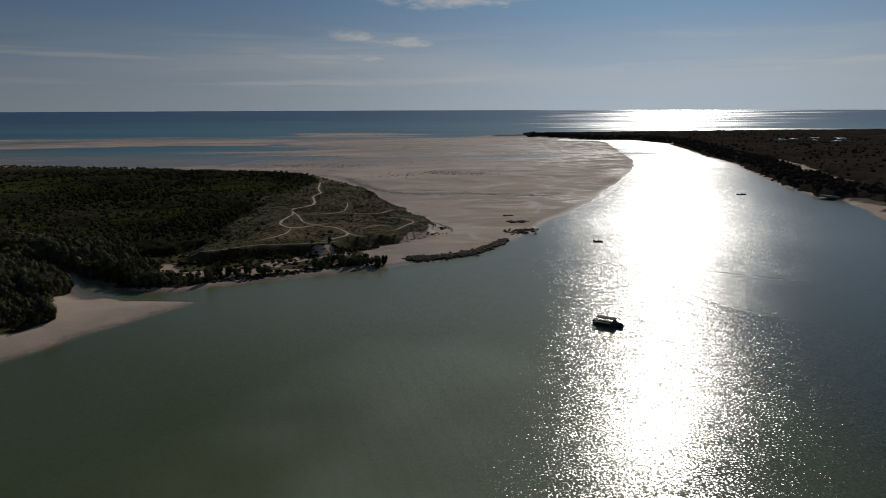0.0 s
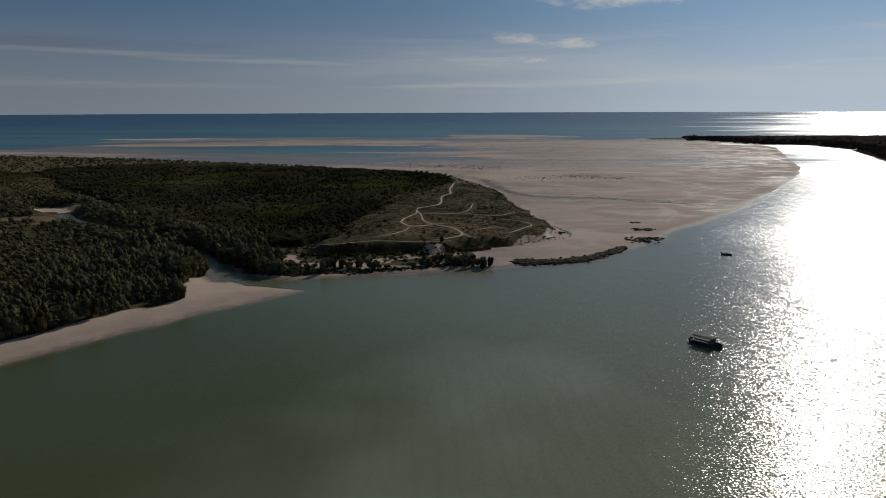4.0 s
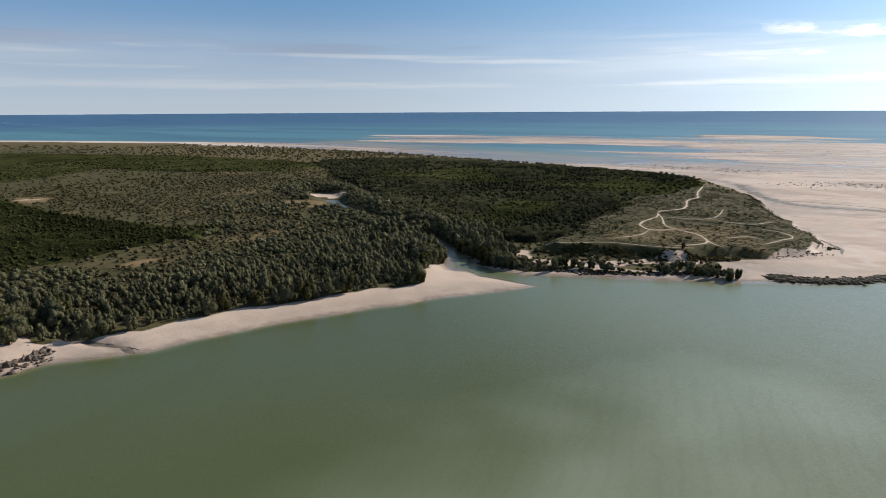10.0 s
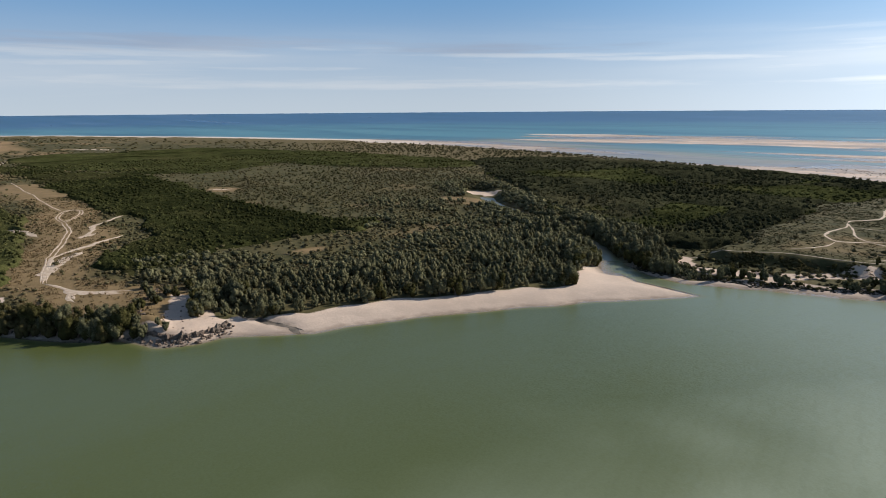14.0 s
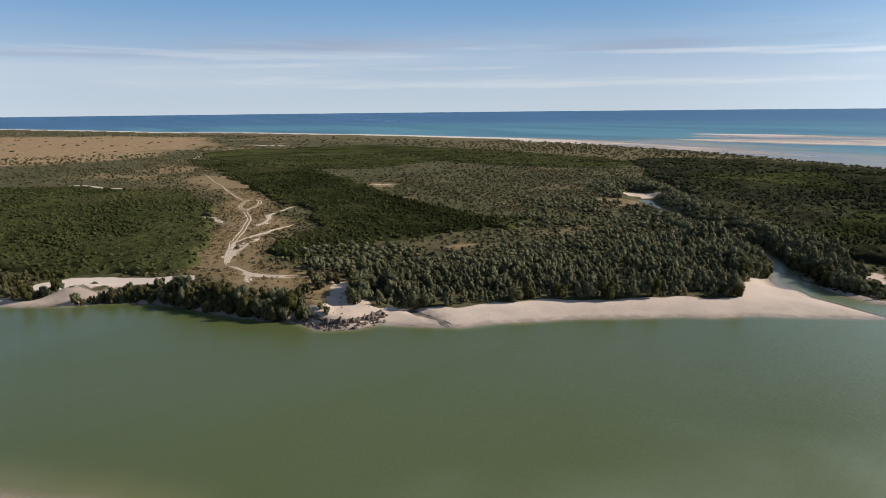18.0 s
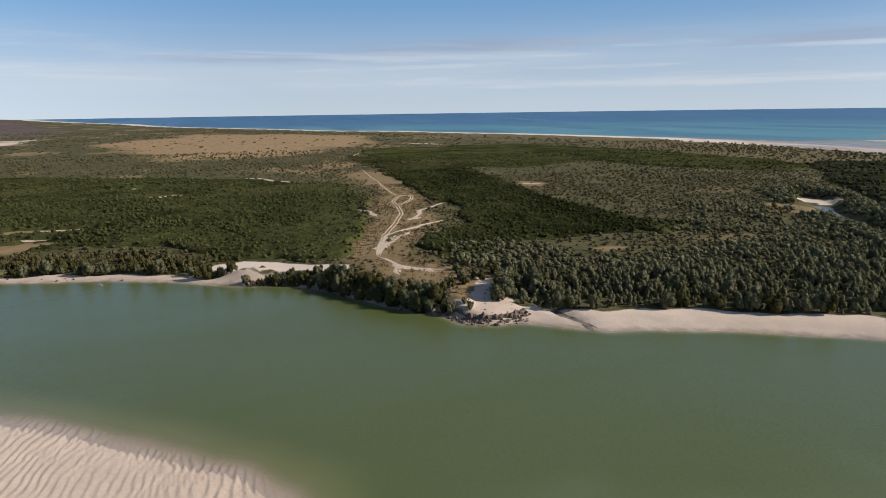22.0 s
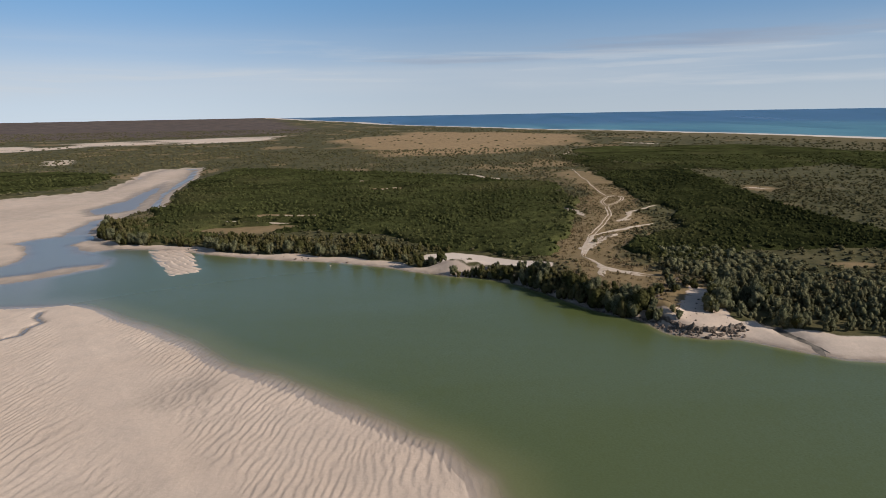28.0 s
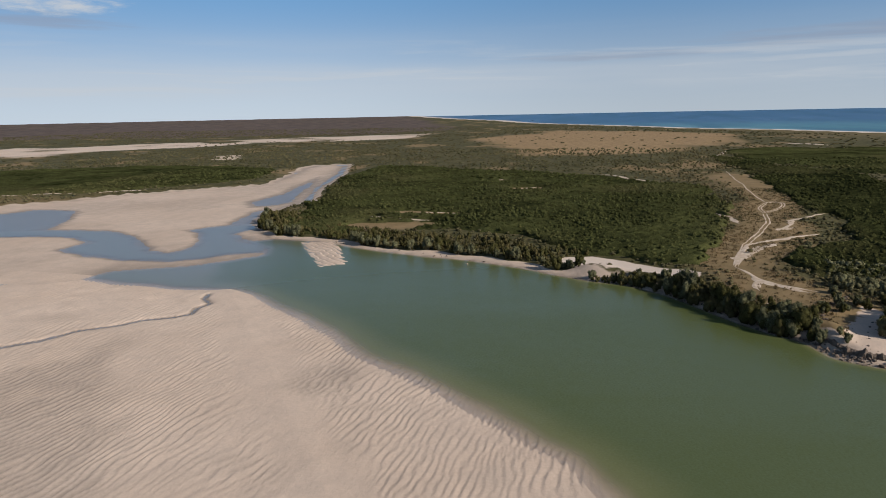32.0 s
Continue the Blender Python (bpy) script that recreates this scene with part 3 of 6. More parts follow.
def masks(x, y, h, m, rl):
    plants = np.maximum(smooth(m - veg_start(x, y), -1.5, 1.5), smooth(rl, 5, 9))
    salt = np.maximum.reduce([smooth(inside(x, y, p) + 130 * rough(0.8 * x + 0.6 * y, 0.35 * (0.8 * y - 0.6 * x), 190, 5), -30, 60) for p in (SALT_A, SALT_B, SALT_C)])
    shelf = np.maximum(smooth(inside(x, y, TIP) + 3.2 * rough(x, y, 6, 3), -0.6, 1.4) * (0.45 + 0.55 * smooth(rough(x, y, 3.5, 3), -0.45, 0.1)), smooth(line_dist(x, y, TERRACE) + 2.5 * rough(x, y, 8, 3), 4.5, 2.5))
    bare = smooth(np.hypot((x + 284) / 17, (y - 302) / 8) + 0.5 * rough(x, y, 8, 2), 1.2, 0.9)
    bluff = smooth(inside(x, y, BLUFF) + rough(x, y, 6, 3), -1, 1)
    sand = np.maximum.reduce([1 - plants, 0.8 * salt * (0.85 + 0.6 * rough(x, y, 90, 3)), shelf, bare, bluff])
    ridge = smooth(line_dist(x, y, RIDGE) + 9 * rough(x, y, 22, 3), 20, 11)
    tan = np.maximum(smooth(inside(x, y, TAN_PLAIN) + 60 * rough(x, y, 120, 4), -15, 30), 0.65 * ridge)
    tan = np.maximum(tan, (0.35 + 0.35 * smooth(-x, 420, 600)) * smooth(rough(x, y, 55, 4), 0.28, 0.45))
    for c, a, b in CLEARINGS:
        tan = np.maximum(tan, 0.7 * smooth(np.hypot((x - c[0]) / a, (y - c[1]) / b) + 0.9 * rough(x, y, 14, 4), 1.3, 0.6))
    coast = smooth(inside(x, y, MAINLAND) + 90 * rough(x, y, 160, 4), 330, 120) * smooth(-x, 240, 480) * smooth(y - 0.2 * x, 420, 520) * smooth(y + 0.6 * x, -1500, -700)
    tan = np.maximum(tan * (1 - 0.7 * coast), 0.25 * coast)
    dark = smooth(inside(x, y, DARK_PLAIN) + 120 * rough(x, y, 300, 4), -60, 60)
    dark = np.where(rl > 0, 0.0, dark)
    wet = smooth(h, 0.32, 0.04) * smooth(h, -0.3, 0.0) * (1 - plants) + 0.35 * smooth(m, 14, 4) * (m > 0) * (1 - plants)
    flat = smooth(inside(x, y, FLATS), 0, 12) * (1 - plants)
    sheen = rough(0.30 * (x + 0.6 * y), y - 0.35 * x, 60, 5)
    drift = rough(0.5 * x + 0.5 * y, 0.8 * (y - x), 34, 5)
    wet = wet + 0.5 * flat * (0.8 * smooth(sheen, 0.0, 0.22) + 0.9 * smooth(np.abs(drift), 0.045, 0.0) * smooth(sheen, -0.5, 0.2))
    bay = smooth(-x, 150, 175) * smooth(-y, 110, 135) * (1 - plants)
    wet = wet + 0.22 * bay * smooth(rough(0.4 * (x - y), 0.4 * (x + y) + 0.3 * y, 26, 4), -0.05, 0.3)
    wet = np.maximum(wet, smooth(line_dist(x, y, BEACH_DRAIN) + 0.5 * rough(x, y, 4, 2), 1.9, 1.0))
    wet = wet + 0.9 * flat * smooth(line_dist(x, y, FLAT_DRAIN) + 5 * rough(x, y, 14, 3), 8, 3)
    rip = smooth(inside(x, y, FLATS), 0, 14) * (1 - plants) * (m < 25)
    strand = 0.2 * (1 - plants) * smooth(x, -50, -70) * smooth(y, 60, 70) * smooth(y, 225, 212) * (m > 1)
    bright = np.maximum.reduce([strand, 0.15 * salt, 0.5 * bluff, 0.0 * shelf, 0.0 * bare, smooth(m, 110, 60) * smooth(-x, 640, 760) * smooth(y - 0.58 * x, 1000, 1130)])
    return sand, np.clip(wet, 0, 1), bright, np.clip(rip, 0, 1), tan, dark


sand_m, wet_m, bright_m, rip_m, tan_m, dark_m = masks(X, Y, H, INLAND, RIGHT)
one = np.ones_like(X)
under = smooth(np.minimum.reduce([X + 166, -38 - X, Y + 216, 20 - Y]), 0, 4)
me = sheet("ground", X, Y, H + LIFT - 0.45 * under, quads, [ground_mat])
put_masks(me, "surf_a", [sand_m, wet_m, bright_m, one])
put_masks(me, "surf_b", [rip_m, tan_m, dark_m, one])
me.polygons.foreach_set("use_smooth", np.ones(len(me.polygons), bool))
tagged(new("ground", me), "pale tidal sand, scrub soil and dry grass of a flat estuary", "ground", kind="structure")

wq = quads[(H[quads] < 0.12).any(1)]
used = np.unique(wq)
remap = np.full(len(X), -1)
remap[used] = np.arange(len(used))
me = sheet("water", X[used], Y[used], LIFT[used], remap[wq], [water_mat])
openness = smooth(Y[used] + 0.25 * X[used], 560, 760) * smooth(-RIGHT[used], 0, 30)
openness = np.maximum(openness, smooth(-X[used], 700, 900))
# reflected sky put into the water colour: paler out towards the sea
mouth = 0.6 * smooth(Y[used] + 0.9 * X[used], 50, 170) * smooth(X[used], 85, 10) * (1 - openness)
shoal_m = smooth(inside(X[used], Y[used], SHOAL) + 16 * rough(X[used], Y[used], 30, 3), -30, 26) * (0.55 + 0.45 * smooth(rough(X[used], Y[used], 45, 3), -0.3, 0.3))
put_masks(me, "depth", [np.clip(-H[used], 0, 4) / 3.2, openness, smooth(reach[used], 1900, 3200), np.maximum(shoal_m, mouth)])
me.polygons.foreach_set("use_smooth", np.ones(len(me.polygons), bool))
tagged(new("water", me), "murky green tidal river opening to a blue sea", "water", kind="structure")


# ---- rippled sandbank ----
SAND_RIDGE = [(-160, -122), (-153, -116), (-123, -91), (-104, -74), (-85, -59), (-72, -48), (-55, -34), (-40, -22)]


def ripples(x, y):
    """Sand ripples with long backs and short steep lee faces; flat along the bank's crest."""
    r = line_dist(x, y, SAND_RIDGE) + 3 * rough(x, y, 25, 2)
    turn = 1.9 * rough(x, y, 40, 2) + 0.75 * rough(x, y, 11, 3) + 0.3 * rough(x, y, 4, 2)
    p = (y + 0.14 * x) / 1.7 + 2.0 * turn + 0.25 * rough(x, y, 2.5, 2)
    f = p - np.floor(p)
    saw = np.where(f < 0.2, smooth(f, 0.0, 0.2), 1 - (f - 0.2) / 0.8)
    strength = smooth(r, 3, 10) * (0.4 + 0.6 * smooth(rough(x, y, 13, 4), -0.35, 0.3))
    return saw, strength


px, py = np.arange(-166, -37.9, 1.0), np.arange(-216, 20.1, 0.22)
PX, PY = (v.ravel() for v in np.meshgrid(px, py))
edge_in = inside(PX, PY, NEAR_BANK)
PH = np.full(len(PX), -9.0)
PH[edge_in > -47] = land(PX[edge_in > -47], PY[edge_in > -47])[0]
saw, strength = ripples(PX, PY)
rise = smooth(np.minimum.reduce([PX + 166, -38 - PX, PY + 216, 20 - PY]), 0, 4)
bank = smooth(edge_in, -40, -8)
PZ = PH + rise * bank * strength * (0.125 + 0.03 * smooth(edge_in, 25, 0)) * (saw - 0.5) - 0.02
k = np.arange(len(PX)).reshape(len(py), len(px))
pq = np.stack([k[:-1, :-1], k[:-1, 1:], k[1:, 1:], k[1:, :-1]], -1).reshape(-1, 4)
pq = pq[(edge_in > -45)[pq].all(1)]
seen = np.unique(pq)
remap = np.full(len(PX), -1)
remap[seen] = np.arange(len(seen))
pool = smooth(rough(PX + 40, PY, 30, 3) + 0.7 * smooth(line_dist(PX, PY, [(-75, -120), (-45, -85), (-30, -60)]), 26, 6), 0.25, 0.75)
damp = np.clip(smooth(PH, 0.42, 0.05) * smooth(PH, -0.2, 0.0) * 0.1 + 0.6 * pool * (0.35 + 0.65 * smooth(saw, 0.75, 0.2)) + 0.15 * strength * smooth(saw, 0.25, 0.05), 0, 1)
riverside = inside(PX, PY, SAND_RIDGE + [(-40, 40), (-120, 40), (-190, -60)]) > 0
damp = np.maximum(damp, 1.6 * smooth(line_dist(PX, PY, BAY_DRAIN) + 0.6 * rough(PX, PY, 6, 3), 1.2, 0.5))
damp = np.clip(damp * smooth(PH, -0.3, 0.02) + 0.06 * riverside * smooth(line_dist(PX, PY, SAND_RIDGE), 2, 9), 0, 1)
PZ = PZ + 0.28 * rise * np.exp(-line_dist(PX, PY, SAND_RIDGE) / 6)
me = sheet("sandbank", PX[seen], PY[seen], PZ[seen], remap[pq], [ground_mat])
ones, nil = np.ones(len(seen)), np.zeros(len(seen))
put_masks(me, "surf_a", [ones * 2, damp[seen], nil, ones])
put_masks(me, "surf_b", [nil, nil, nil, ones])
me.polygons.foreach_set("use_smooth", np.ones(len(me.polygons), bool))
tagged(new("sandbank", me), "pale rippled sandbank left bare by the tide", "sandbank", kind="structure")


# ripples on the small bar off the mangroves
qx, qy = (v.ravel() for v in np.meshgrid(np.arange(-246, -190, 0.35), np.arange(-140, -96, 0.35)))
q_in = inside(qx, qy, RIPPLE_BAR) + 1.2 * rough(qx, qy, 7, 3)
p = (0.8 * qx - 0.6 * qy) / 3.1 + 0.9 * rough(qx, qy, 12, 3) + 0.3 * rough(qx, qy, 4, 2)
f = p - np.floor(p)
saw = np.where(f < 0.3, smooth(f, 0.0, 0.3), 1 - (f - 0.3) / 0.7)
qz = -0.12 + 0.34 * smooth(q_in, -3, 3) + 0.34 * smooth(q_in, -3, 2) * (saw - 0.5)
k = np.arange(len(qx)).reshape(len(np.arange(-140, -96, 0.35)), -1)
qq = np.stack([k[:-1, :-1], k[:-1, 1:], k[1:, 1:], k[1:, :-1]], -1).reshape(-1, 4)
qq = qq[(q_in > -3.4)[qq].all(1)]
seen = np.unique(qq)
remap = np.full(len(qx), -1)
remap[seen] = np.arange(len(seen))
me = sheet("sandbar", qx[seen], qy[seen], qz[seen], remap[qq], [ground_mat])
ones, nil = np.ones(len(seen)), np.zeros(len(seen))
put_masks(me, "surf_a", [ones * 2, 0.5 * smooth(saw[seen], 0.4, 0.1), nil, ones])
put_masks(me, "surf_b", [nil, nil, nil, ones])
tagged(new("sandbar", me), "small rippled sandbar off the mangrove shore", "sandbar", kind="structure")


# ---- foliage, bark and rock materials ----
def leaf_material(name, dark, light, dry):
    m, n = material(name)
    tone = n.add("VertexColor", p_layer_name="tone").outputs[0]
    t, u, _ = n.add("SeparateColor", Color=tone).outputs
    pos = n.add("NewGeometry").outputs["Position"]
    dark, light, dry = ((r, g, 1.2 * b) for r, g, b in (dark, light, dry))
    # t holds random variation together with the foliage's painted shade and lit tops
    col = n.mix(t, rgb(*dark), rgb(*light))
    col = n.mix(n.math("MULTIPLY", u, 0.8), col, rgb(*dry))
    col = n.mix(n.ramp(n.noise(pos, 1.7, 3.0), 0.35, 0.75, 0.0, 0.5), col, rgb(dark[0] * 0.7, dark[1] * 0.7, dark[2] * 0.7))
    sprays = n.add("Bump", Height=n.noise(pos, 2.6, 4.0, 0.7), Strength=1.0, Distance=0.5)
    b = n.add("BsdfPrincipled", Base_Color=col, Roughness=0.75, Normal=sprays)
    b.inputs["Specular IOR Level"].default_value = 0.0
    thin = n.add("BsdfTranslucent", Color=col)
    n.add("OutputMaterial", Surface=n.add("MixShader", i0=0.03, i1=b, i2=thin))
    return m


shore_leaf = leaf_material("grey_green_leaves", (0.048, 0.048, 0.021), (0.255, 0.242, 0.110), (0.295, 0.245, 0.118))
mangrove_leaf = leaf_material("mangrove_leaves", (0.016, 0.019, 0.006), (0.124, 0.128, 0.038), (0.150, 0.128, 0.048))
scrub_leaf = leaf_material("scrub_leaves", (0.022, 0.023, 0.007), (0.140, 0.126, 0.040), (0.24, 0.180, 0.075))
forest_leaf = leaf_material("forest_leaves", (0.013, 0.015, 0.007), (0.100, 0.098, 0.042), (0.150, 0.126, 0.055))
pale_scrub = leaf_material("pale_scrub_leaves", (0.038, 0.037, 0.015), (0.202, 0.182, 0.078), (0.28, 0.212, 0.095))
dune_grass = leaf_material("dune_grass_blades", (0.048, 0.048, 0.020), (0.130, 0.116, 0.050), (0.36, 0.250, 0.115))
wood_leaf = leaf_material("dark_woodland_leaves", (0.042, 0.036, 0.025), (0.105, 0.083, 0.055), (0.14, 0.095, 0.06))

bark, n = material("grey_bark")
pos = n.add("NewGeometry").outputs["Position"]
b = n.add("BsdfPrincipled", Base_Color=n.mix(n.noise(pos, 6.0), rgb(0.07, 0.055, 0.042), rgb(0.19, 0.165, 0.135)), Roughness=0.9)
n.add("OutputMaterial", Surface=b)

rock_mat, n = material("weathered_rock")
pos = n.add("NewGeometry").outputs["Position"]
rnd = n.add("ObjectInfo").outputs["Random"]
col = n.mix(n.ramp(n.noise(pos, 1.3, 5.0, 0.65), 0.3, 0.7), rgb(0.060, 0.046, 0.036), rgb(0.17, 0.13, 0.10))
col = n.mix(n.math("MULTIPLY", rnd, 0.5), col, rgb(0.19, 0.125, 0.09))
b = n.add("BsdfPrincipled", Base_Color=col, Roughness=0.95, Normal=n.add("Bump", Height=n.noise(pos, 5.0, 5.0, 0.7), Strength=0.7, Distance=0.2))
n.add("OutputMaterial", Surface=b)

dark_rock, n = material("wet_dark_rock")
pos = n.add("NewGeometry").outputs["Position"]
col = n.mix(n.ramp(n.noise(pos, 0.9, 5.0, 0.65), 0.35, 0.7), rgb(0.028, 0.024, 0.017), rgb(0.085, 0.07, 0.045))
b = n.add("BsdfPrincipled", Base_Color=col, Roughness=0.9, Normal=n.add("Bump", Height=n.noise(pos, 4.0, 5.0, 0.7), Strength=0.7, Distance=0.2))
b.inputs["Specular IOR Level"].default_value = 0.12
n.add("OutputMaterial", Surface=b)

track_mat, n = material("pale_track_sand")
pos = n.add("NewGeometry").outputs["Position"]
col = n.mix(n.ramp(n.noise(pos, 0.5, 5.0, 0.6), 0.3, 0.7), rgb(0.60, 0.48, 0.37), rgb(0.47, 0.35, 0.25))
b = n.add("BsdfPrincipled", Base_Color=col, Roughness=0.95, Normal=n.add("Bump", Height=n.noise(pos, 1.5, 4.0), Strength=0.5, Distance=0.2))
n.add("OutputMaterial", Surface=b)


GROUND_GRID, H_GRID, M_GRID, R_GRID = (g.reshape(ny, nx) for g in (H + LIFT, H, INLAND, RIGHT))


def on_sheet(grid, x, y):
    """A value of the ground sheet's grid between its lines."""
    x, y = np.asarray(x, float), np.asarray(y, float)
    i, j = np.clip(np.searchsorted(gx, x) - 1, 0, nx - 2), np.clip(np.searchsorted(gy, y) - 1, 0, ny - 2)
    u, w = (x - gx[i]) / (gx[i + 1] - gx[i]), (y - gy[j]) / (gy[j + 1] - gy[j])
    return (grid[j, i] * (1 - u) + grid[j, i + 1] * u) * (1 - w) + (grid[j + 1, i] * (1 - u) + grid[j + 1, i + 1] * u) * w


def sheet_land(x, y):
    return on_sheet(H_GRID, x, y), on_sheet(M_GRID, x, y), on_sheet(R_GRID, x, y)


def ground_z(x, y):
    """Height of the finished ground at points of the plan."""
    return on_sheet(GROUND_GRID, x, y)


# ---- foliage shapes ----
PHI = (1 + 5 ** 0.5) / 2
ICO_V = np.array([(-1, PHI, 0), (1, PHI, 0), (-1, -PHI, 0), (1, -PHI, 0), (0, -1, PHI), (0, 1, PHI), (0, -1, -PHI), (0, 1, -PHI), (PHI, 0, -1), (PHI, 0, 1), (-PHI, 0, -1), (-PHI, 0, 1)]) / math.hypot(1, PHI)
ICO_F = np.array([(0, 11, 5), (0, 5, 1), (0, 1, 7), (0, 7, 10), (0, 10, 11), (1, 5, 9), (5, 11, 4), (11, 10, 2), (10, 7, 6), (7, 1, 8),
                  (3, 9, 4), (3, 4, 2), (3, 2, 6), (3, 6, 8), (3, 8, 9), (4, 9, 5), (2, 4, 11), (6, 2, 10), (8, 6, 7), (9, 8, 1)])


def clump_crown(rs, leaves, lobes=1, leaf=0.34, tall=1.0, slim=1.0):
    """A crown about 1 in radius, its foot at 0 and its top near 2 * tall: lumpy inner lobes and many small leaf sprays."""
    vs, fs, ts, base = [], [], [], 0
    centres = []
    for k in range(lobes):
        a, d = rs.rand() * 6.283, (0.0 if lobes == 1 else (0.2 + 0.5 * rs.rand()) * slim)
        c = np.array([d * math.cos(a), d * math.sin(a), tall * (1.0 if lobes == 1 else 0.45 + 1.15 * (k + rs.rand()) / lobes)])
        r = 0.80 if lobes == 1 else (0.40 + 0.22 * rs.rand()) * (1.0 - 0.25 * k / lobes)
        stretch = np.array([1, 1, 0.95 * tall * (1.0 if lobes == 1 else 1.25)])
        centres.append((c, r, stretch))
        v = ICO_V * r * (0.72 + 0.36 * rs.rand(12, 1)) * stretch + c
        # inner shade painted into the lobes: dark, a little lighter towards the top
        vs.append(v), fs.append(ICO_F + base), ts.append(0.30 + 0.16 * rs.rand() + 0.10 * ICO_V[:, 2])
        base += 12
    for k in range(leaves):
        c, r, stretch = centres[k % lobes]
        u = rs.randn(3)
        u /= np.linalg.norm(u)
        if u[2] < -0.35:
            u[2] *= -1
        p = c + u * r * (0.80 + 0.42 * rs.rand()) * stretch
        w = rs.randn(3)
        side = np.cross(u, w)
        side /= np.linalg.norm(side) + 1e-9
        up = np.cross(side, u) * 0.9 + u * (0.3 * rs.rand()) + np.array([0, 0, 0.2])
        s = leaf * (0.6 + 0.8 * rs.rand())
        vs.append(np.stack([p - side * s * 0.6, p + side * s * 0.6, p + up * s * 1.25]))
        fs.append(np.array([[base, base + 1, base + 2]]))
        # sprays lighter than the lobes, top light painted in by u[2]
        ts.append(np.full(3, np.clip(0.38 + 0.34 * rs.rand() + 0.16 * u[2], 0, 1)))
        base += 3
    return np.concatenate(vs), np.concatenate(fs), np.concatenate(ts)


def lumps(x, y, size):
    """Rounded heads of a closed canopy, 0 in the clefts and 1 on the tops, about that far apart."""
    gx_, gy_ = x / size, y / size
    xi, yi = np.floor(gx_).astype(int), np.floor(gy_).astype(int)
    best = np.full(np.shape(x), 9.0)
    for i in (-1, 0, 1):
        for j in (-1, 0, 1):
            cx, cy = xi + i, yi + j
            dx, dy = cx + TABLE[cx % 256, cy % 256] - gx_, cy + TABLE[cy % 256, (cx + 91) % 256] - gy_
            best = np.minimum(best, dx * dx + dy * dy)
    return np.clip(1 - best, 0, 1)


def canopy(name, box, step, cover, near, far, top, lump, mat, label, category):
    """A closed roof of foliage over the part of a box where cover(x, y) is above 0, between two distances from the river's middle."""
    ax, ay = np.arange(box[0], box[2], step), np.arange(box[1], box[3], step)
    x, y = (v.ravel() for v in np.meshgrid(ax, ay))
    x, y = x + 0.35 * step * (2 * TABLE[(x * 7).astype(int) % 256, (y * 3).astype(int) % 256] - 1), y + 0.35 * step * (2 * TABLE[(y * 5).astype(int) % 256, (x * 9).astype(int) % 256] - 1)
    c = np.full(len(x), -99.0)
    r = np.hypot(x - EYE_PLAN[0], y - EYE_PLAN[1])
    ok = in_view(x, y) & (r > near - 12) & (r < far + 12)
    c[ok] = cover(x[ok], y[ok])
    k = np.arange(len(x)).reshape(len(ay), len(ax))
    q = np.stack([k[:-1, :-1], k[:-1, 1:], k[1:, 1:], k[1:, :-1]], -1).reshape(-1, 4)
    q = q[(c[q] > 0).any(1) & (c[q] > -90).all(1) & (r[q] > near - 4).all(1) & (r[q] < far + 4).all(1)]
    used = np.unique(q)
    remap = np.full(len(x), -1)
    remap[used] = np.arange(len(used))
    x, y, c = x[used], y[used], c[used]
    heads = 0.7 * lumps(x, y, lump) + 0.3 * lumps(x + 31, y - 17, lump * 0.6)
    swell = 0.8 + 0.45 * rough(x, y, 24, 3)
    z = ground_z(x, y) + smooth(c, -0.6, 2.2) * top * swell * (0.25 + 0.95 * heads) - 0.3 * (c <= 0)
    me = sheet(name, x, y, z, remap[q], [mat])
    # canopy self-shade put into the colour: dark clefts, light heads, over patchy noise
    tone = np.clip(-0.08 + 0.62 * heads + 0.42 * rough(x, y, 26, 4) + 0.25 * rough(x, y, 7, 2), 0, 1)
    tone = np.clip(tone - 0.3 * smooth(inside(x, y, MANGROVE_A), -12, 12), 0, 1)
    dry = np.clip(0.9 * rough(x, y, 60, 4) - 0.12, 0, 1)
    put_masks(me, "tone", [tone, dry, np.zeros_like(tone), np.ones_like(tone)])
    return tagged(new(name, me), label, category, kind="stuff")


def tuft(rs, blades):
    """A low grass tussock of upright blades."""
    vs, fs, ts = [], [], []
    for k in range(blades):
        a, d = rs.rand() * 6.283, rs.rand() ** 0.5
        p = np.array([d * math.cos(a), d * math.sin(a), 0])
        b = rs.rand() * 6.283
        side = np.array([math.cos(b), math.sin(b), 0]) * 0.22
        tip = p + np.array([0.4 * rs.randn(), 0.4 * rs.randn(), 0.6 + 0.6 * rs.rand()])
        vs.append(np.stack([p - side, p + side, tip]))
        fs.append(np.array([[3 * k, 3 * k + 1, 3 * k + 2]]))
        ts.append(np.full(3, 0.2 + 0.7 * rs.rand()))
    return np.concatenate(vs), np.concatenate(fs), np.concatenate(ts)


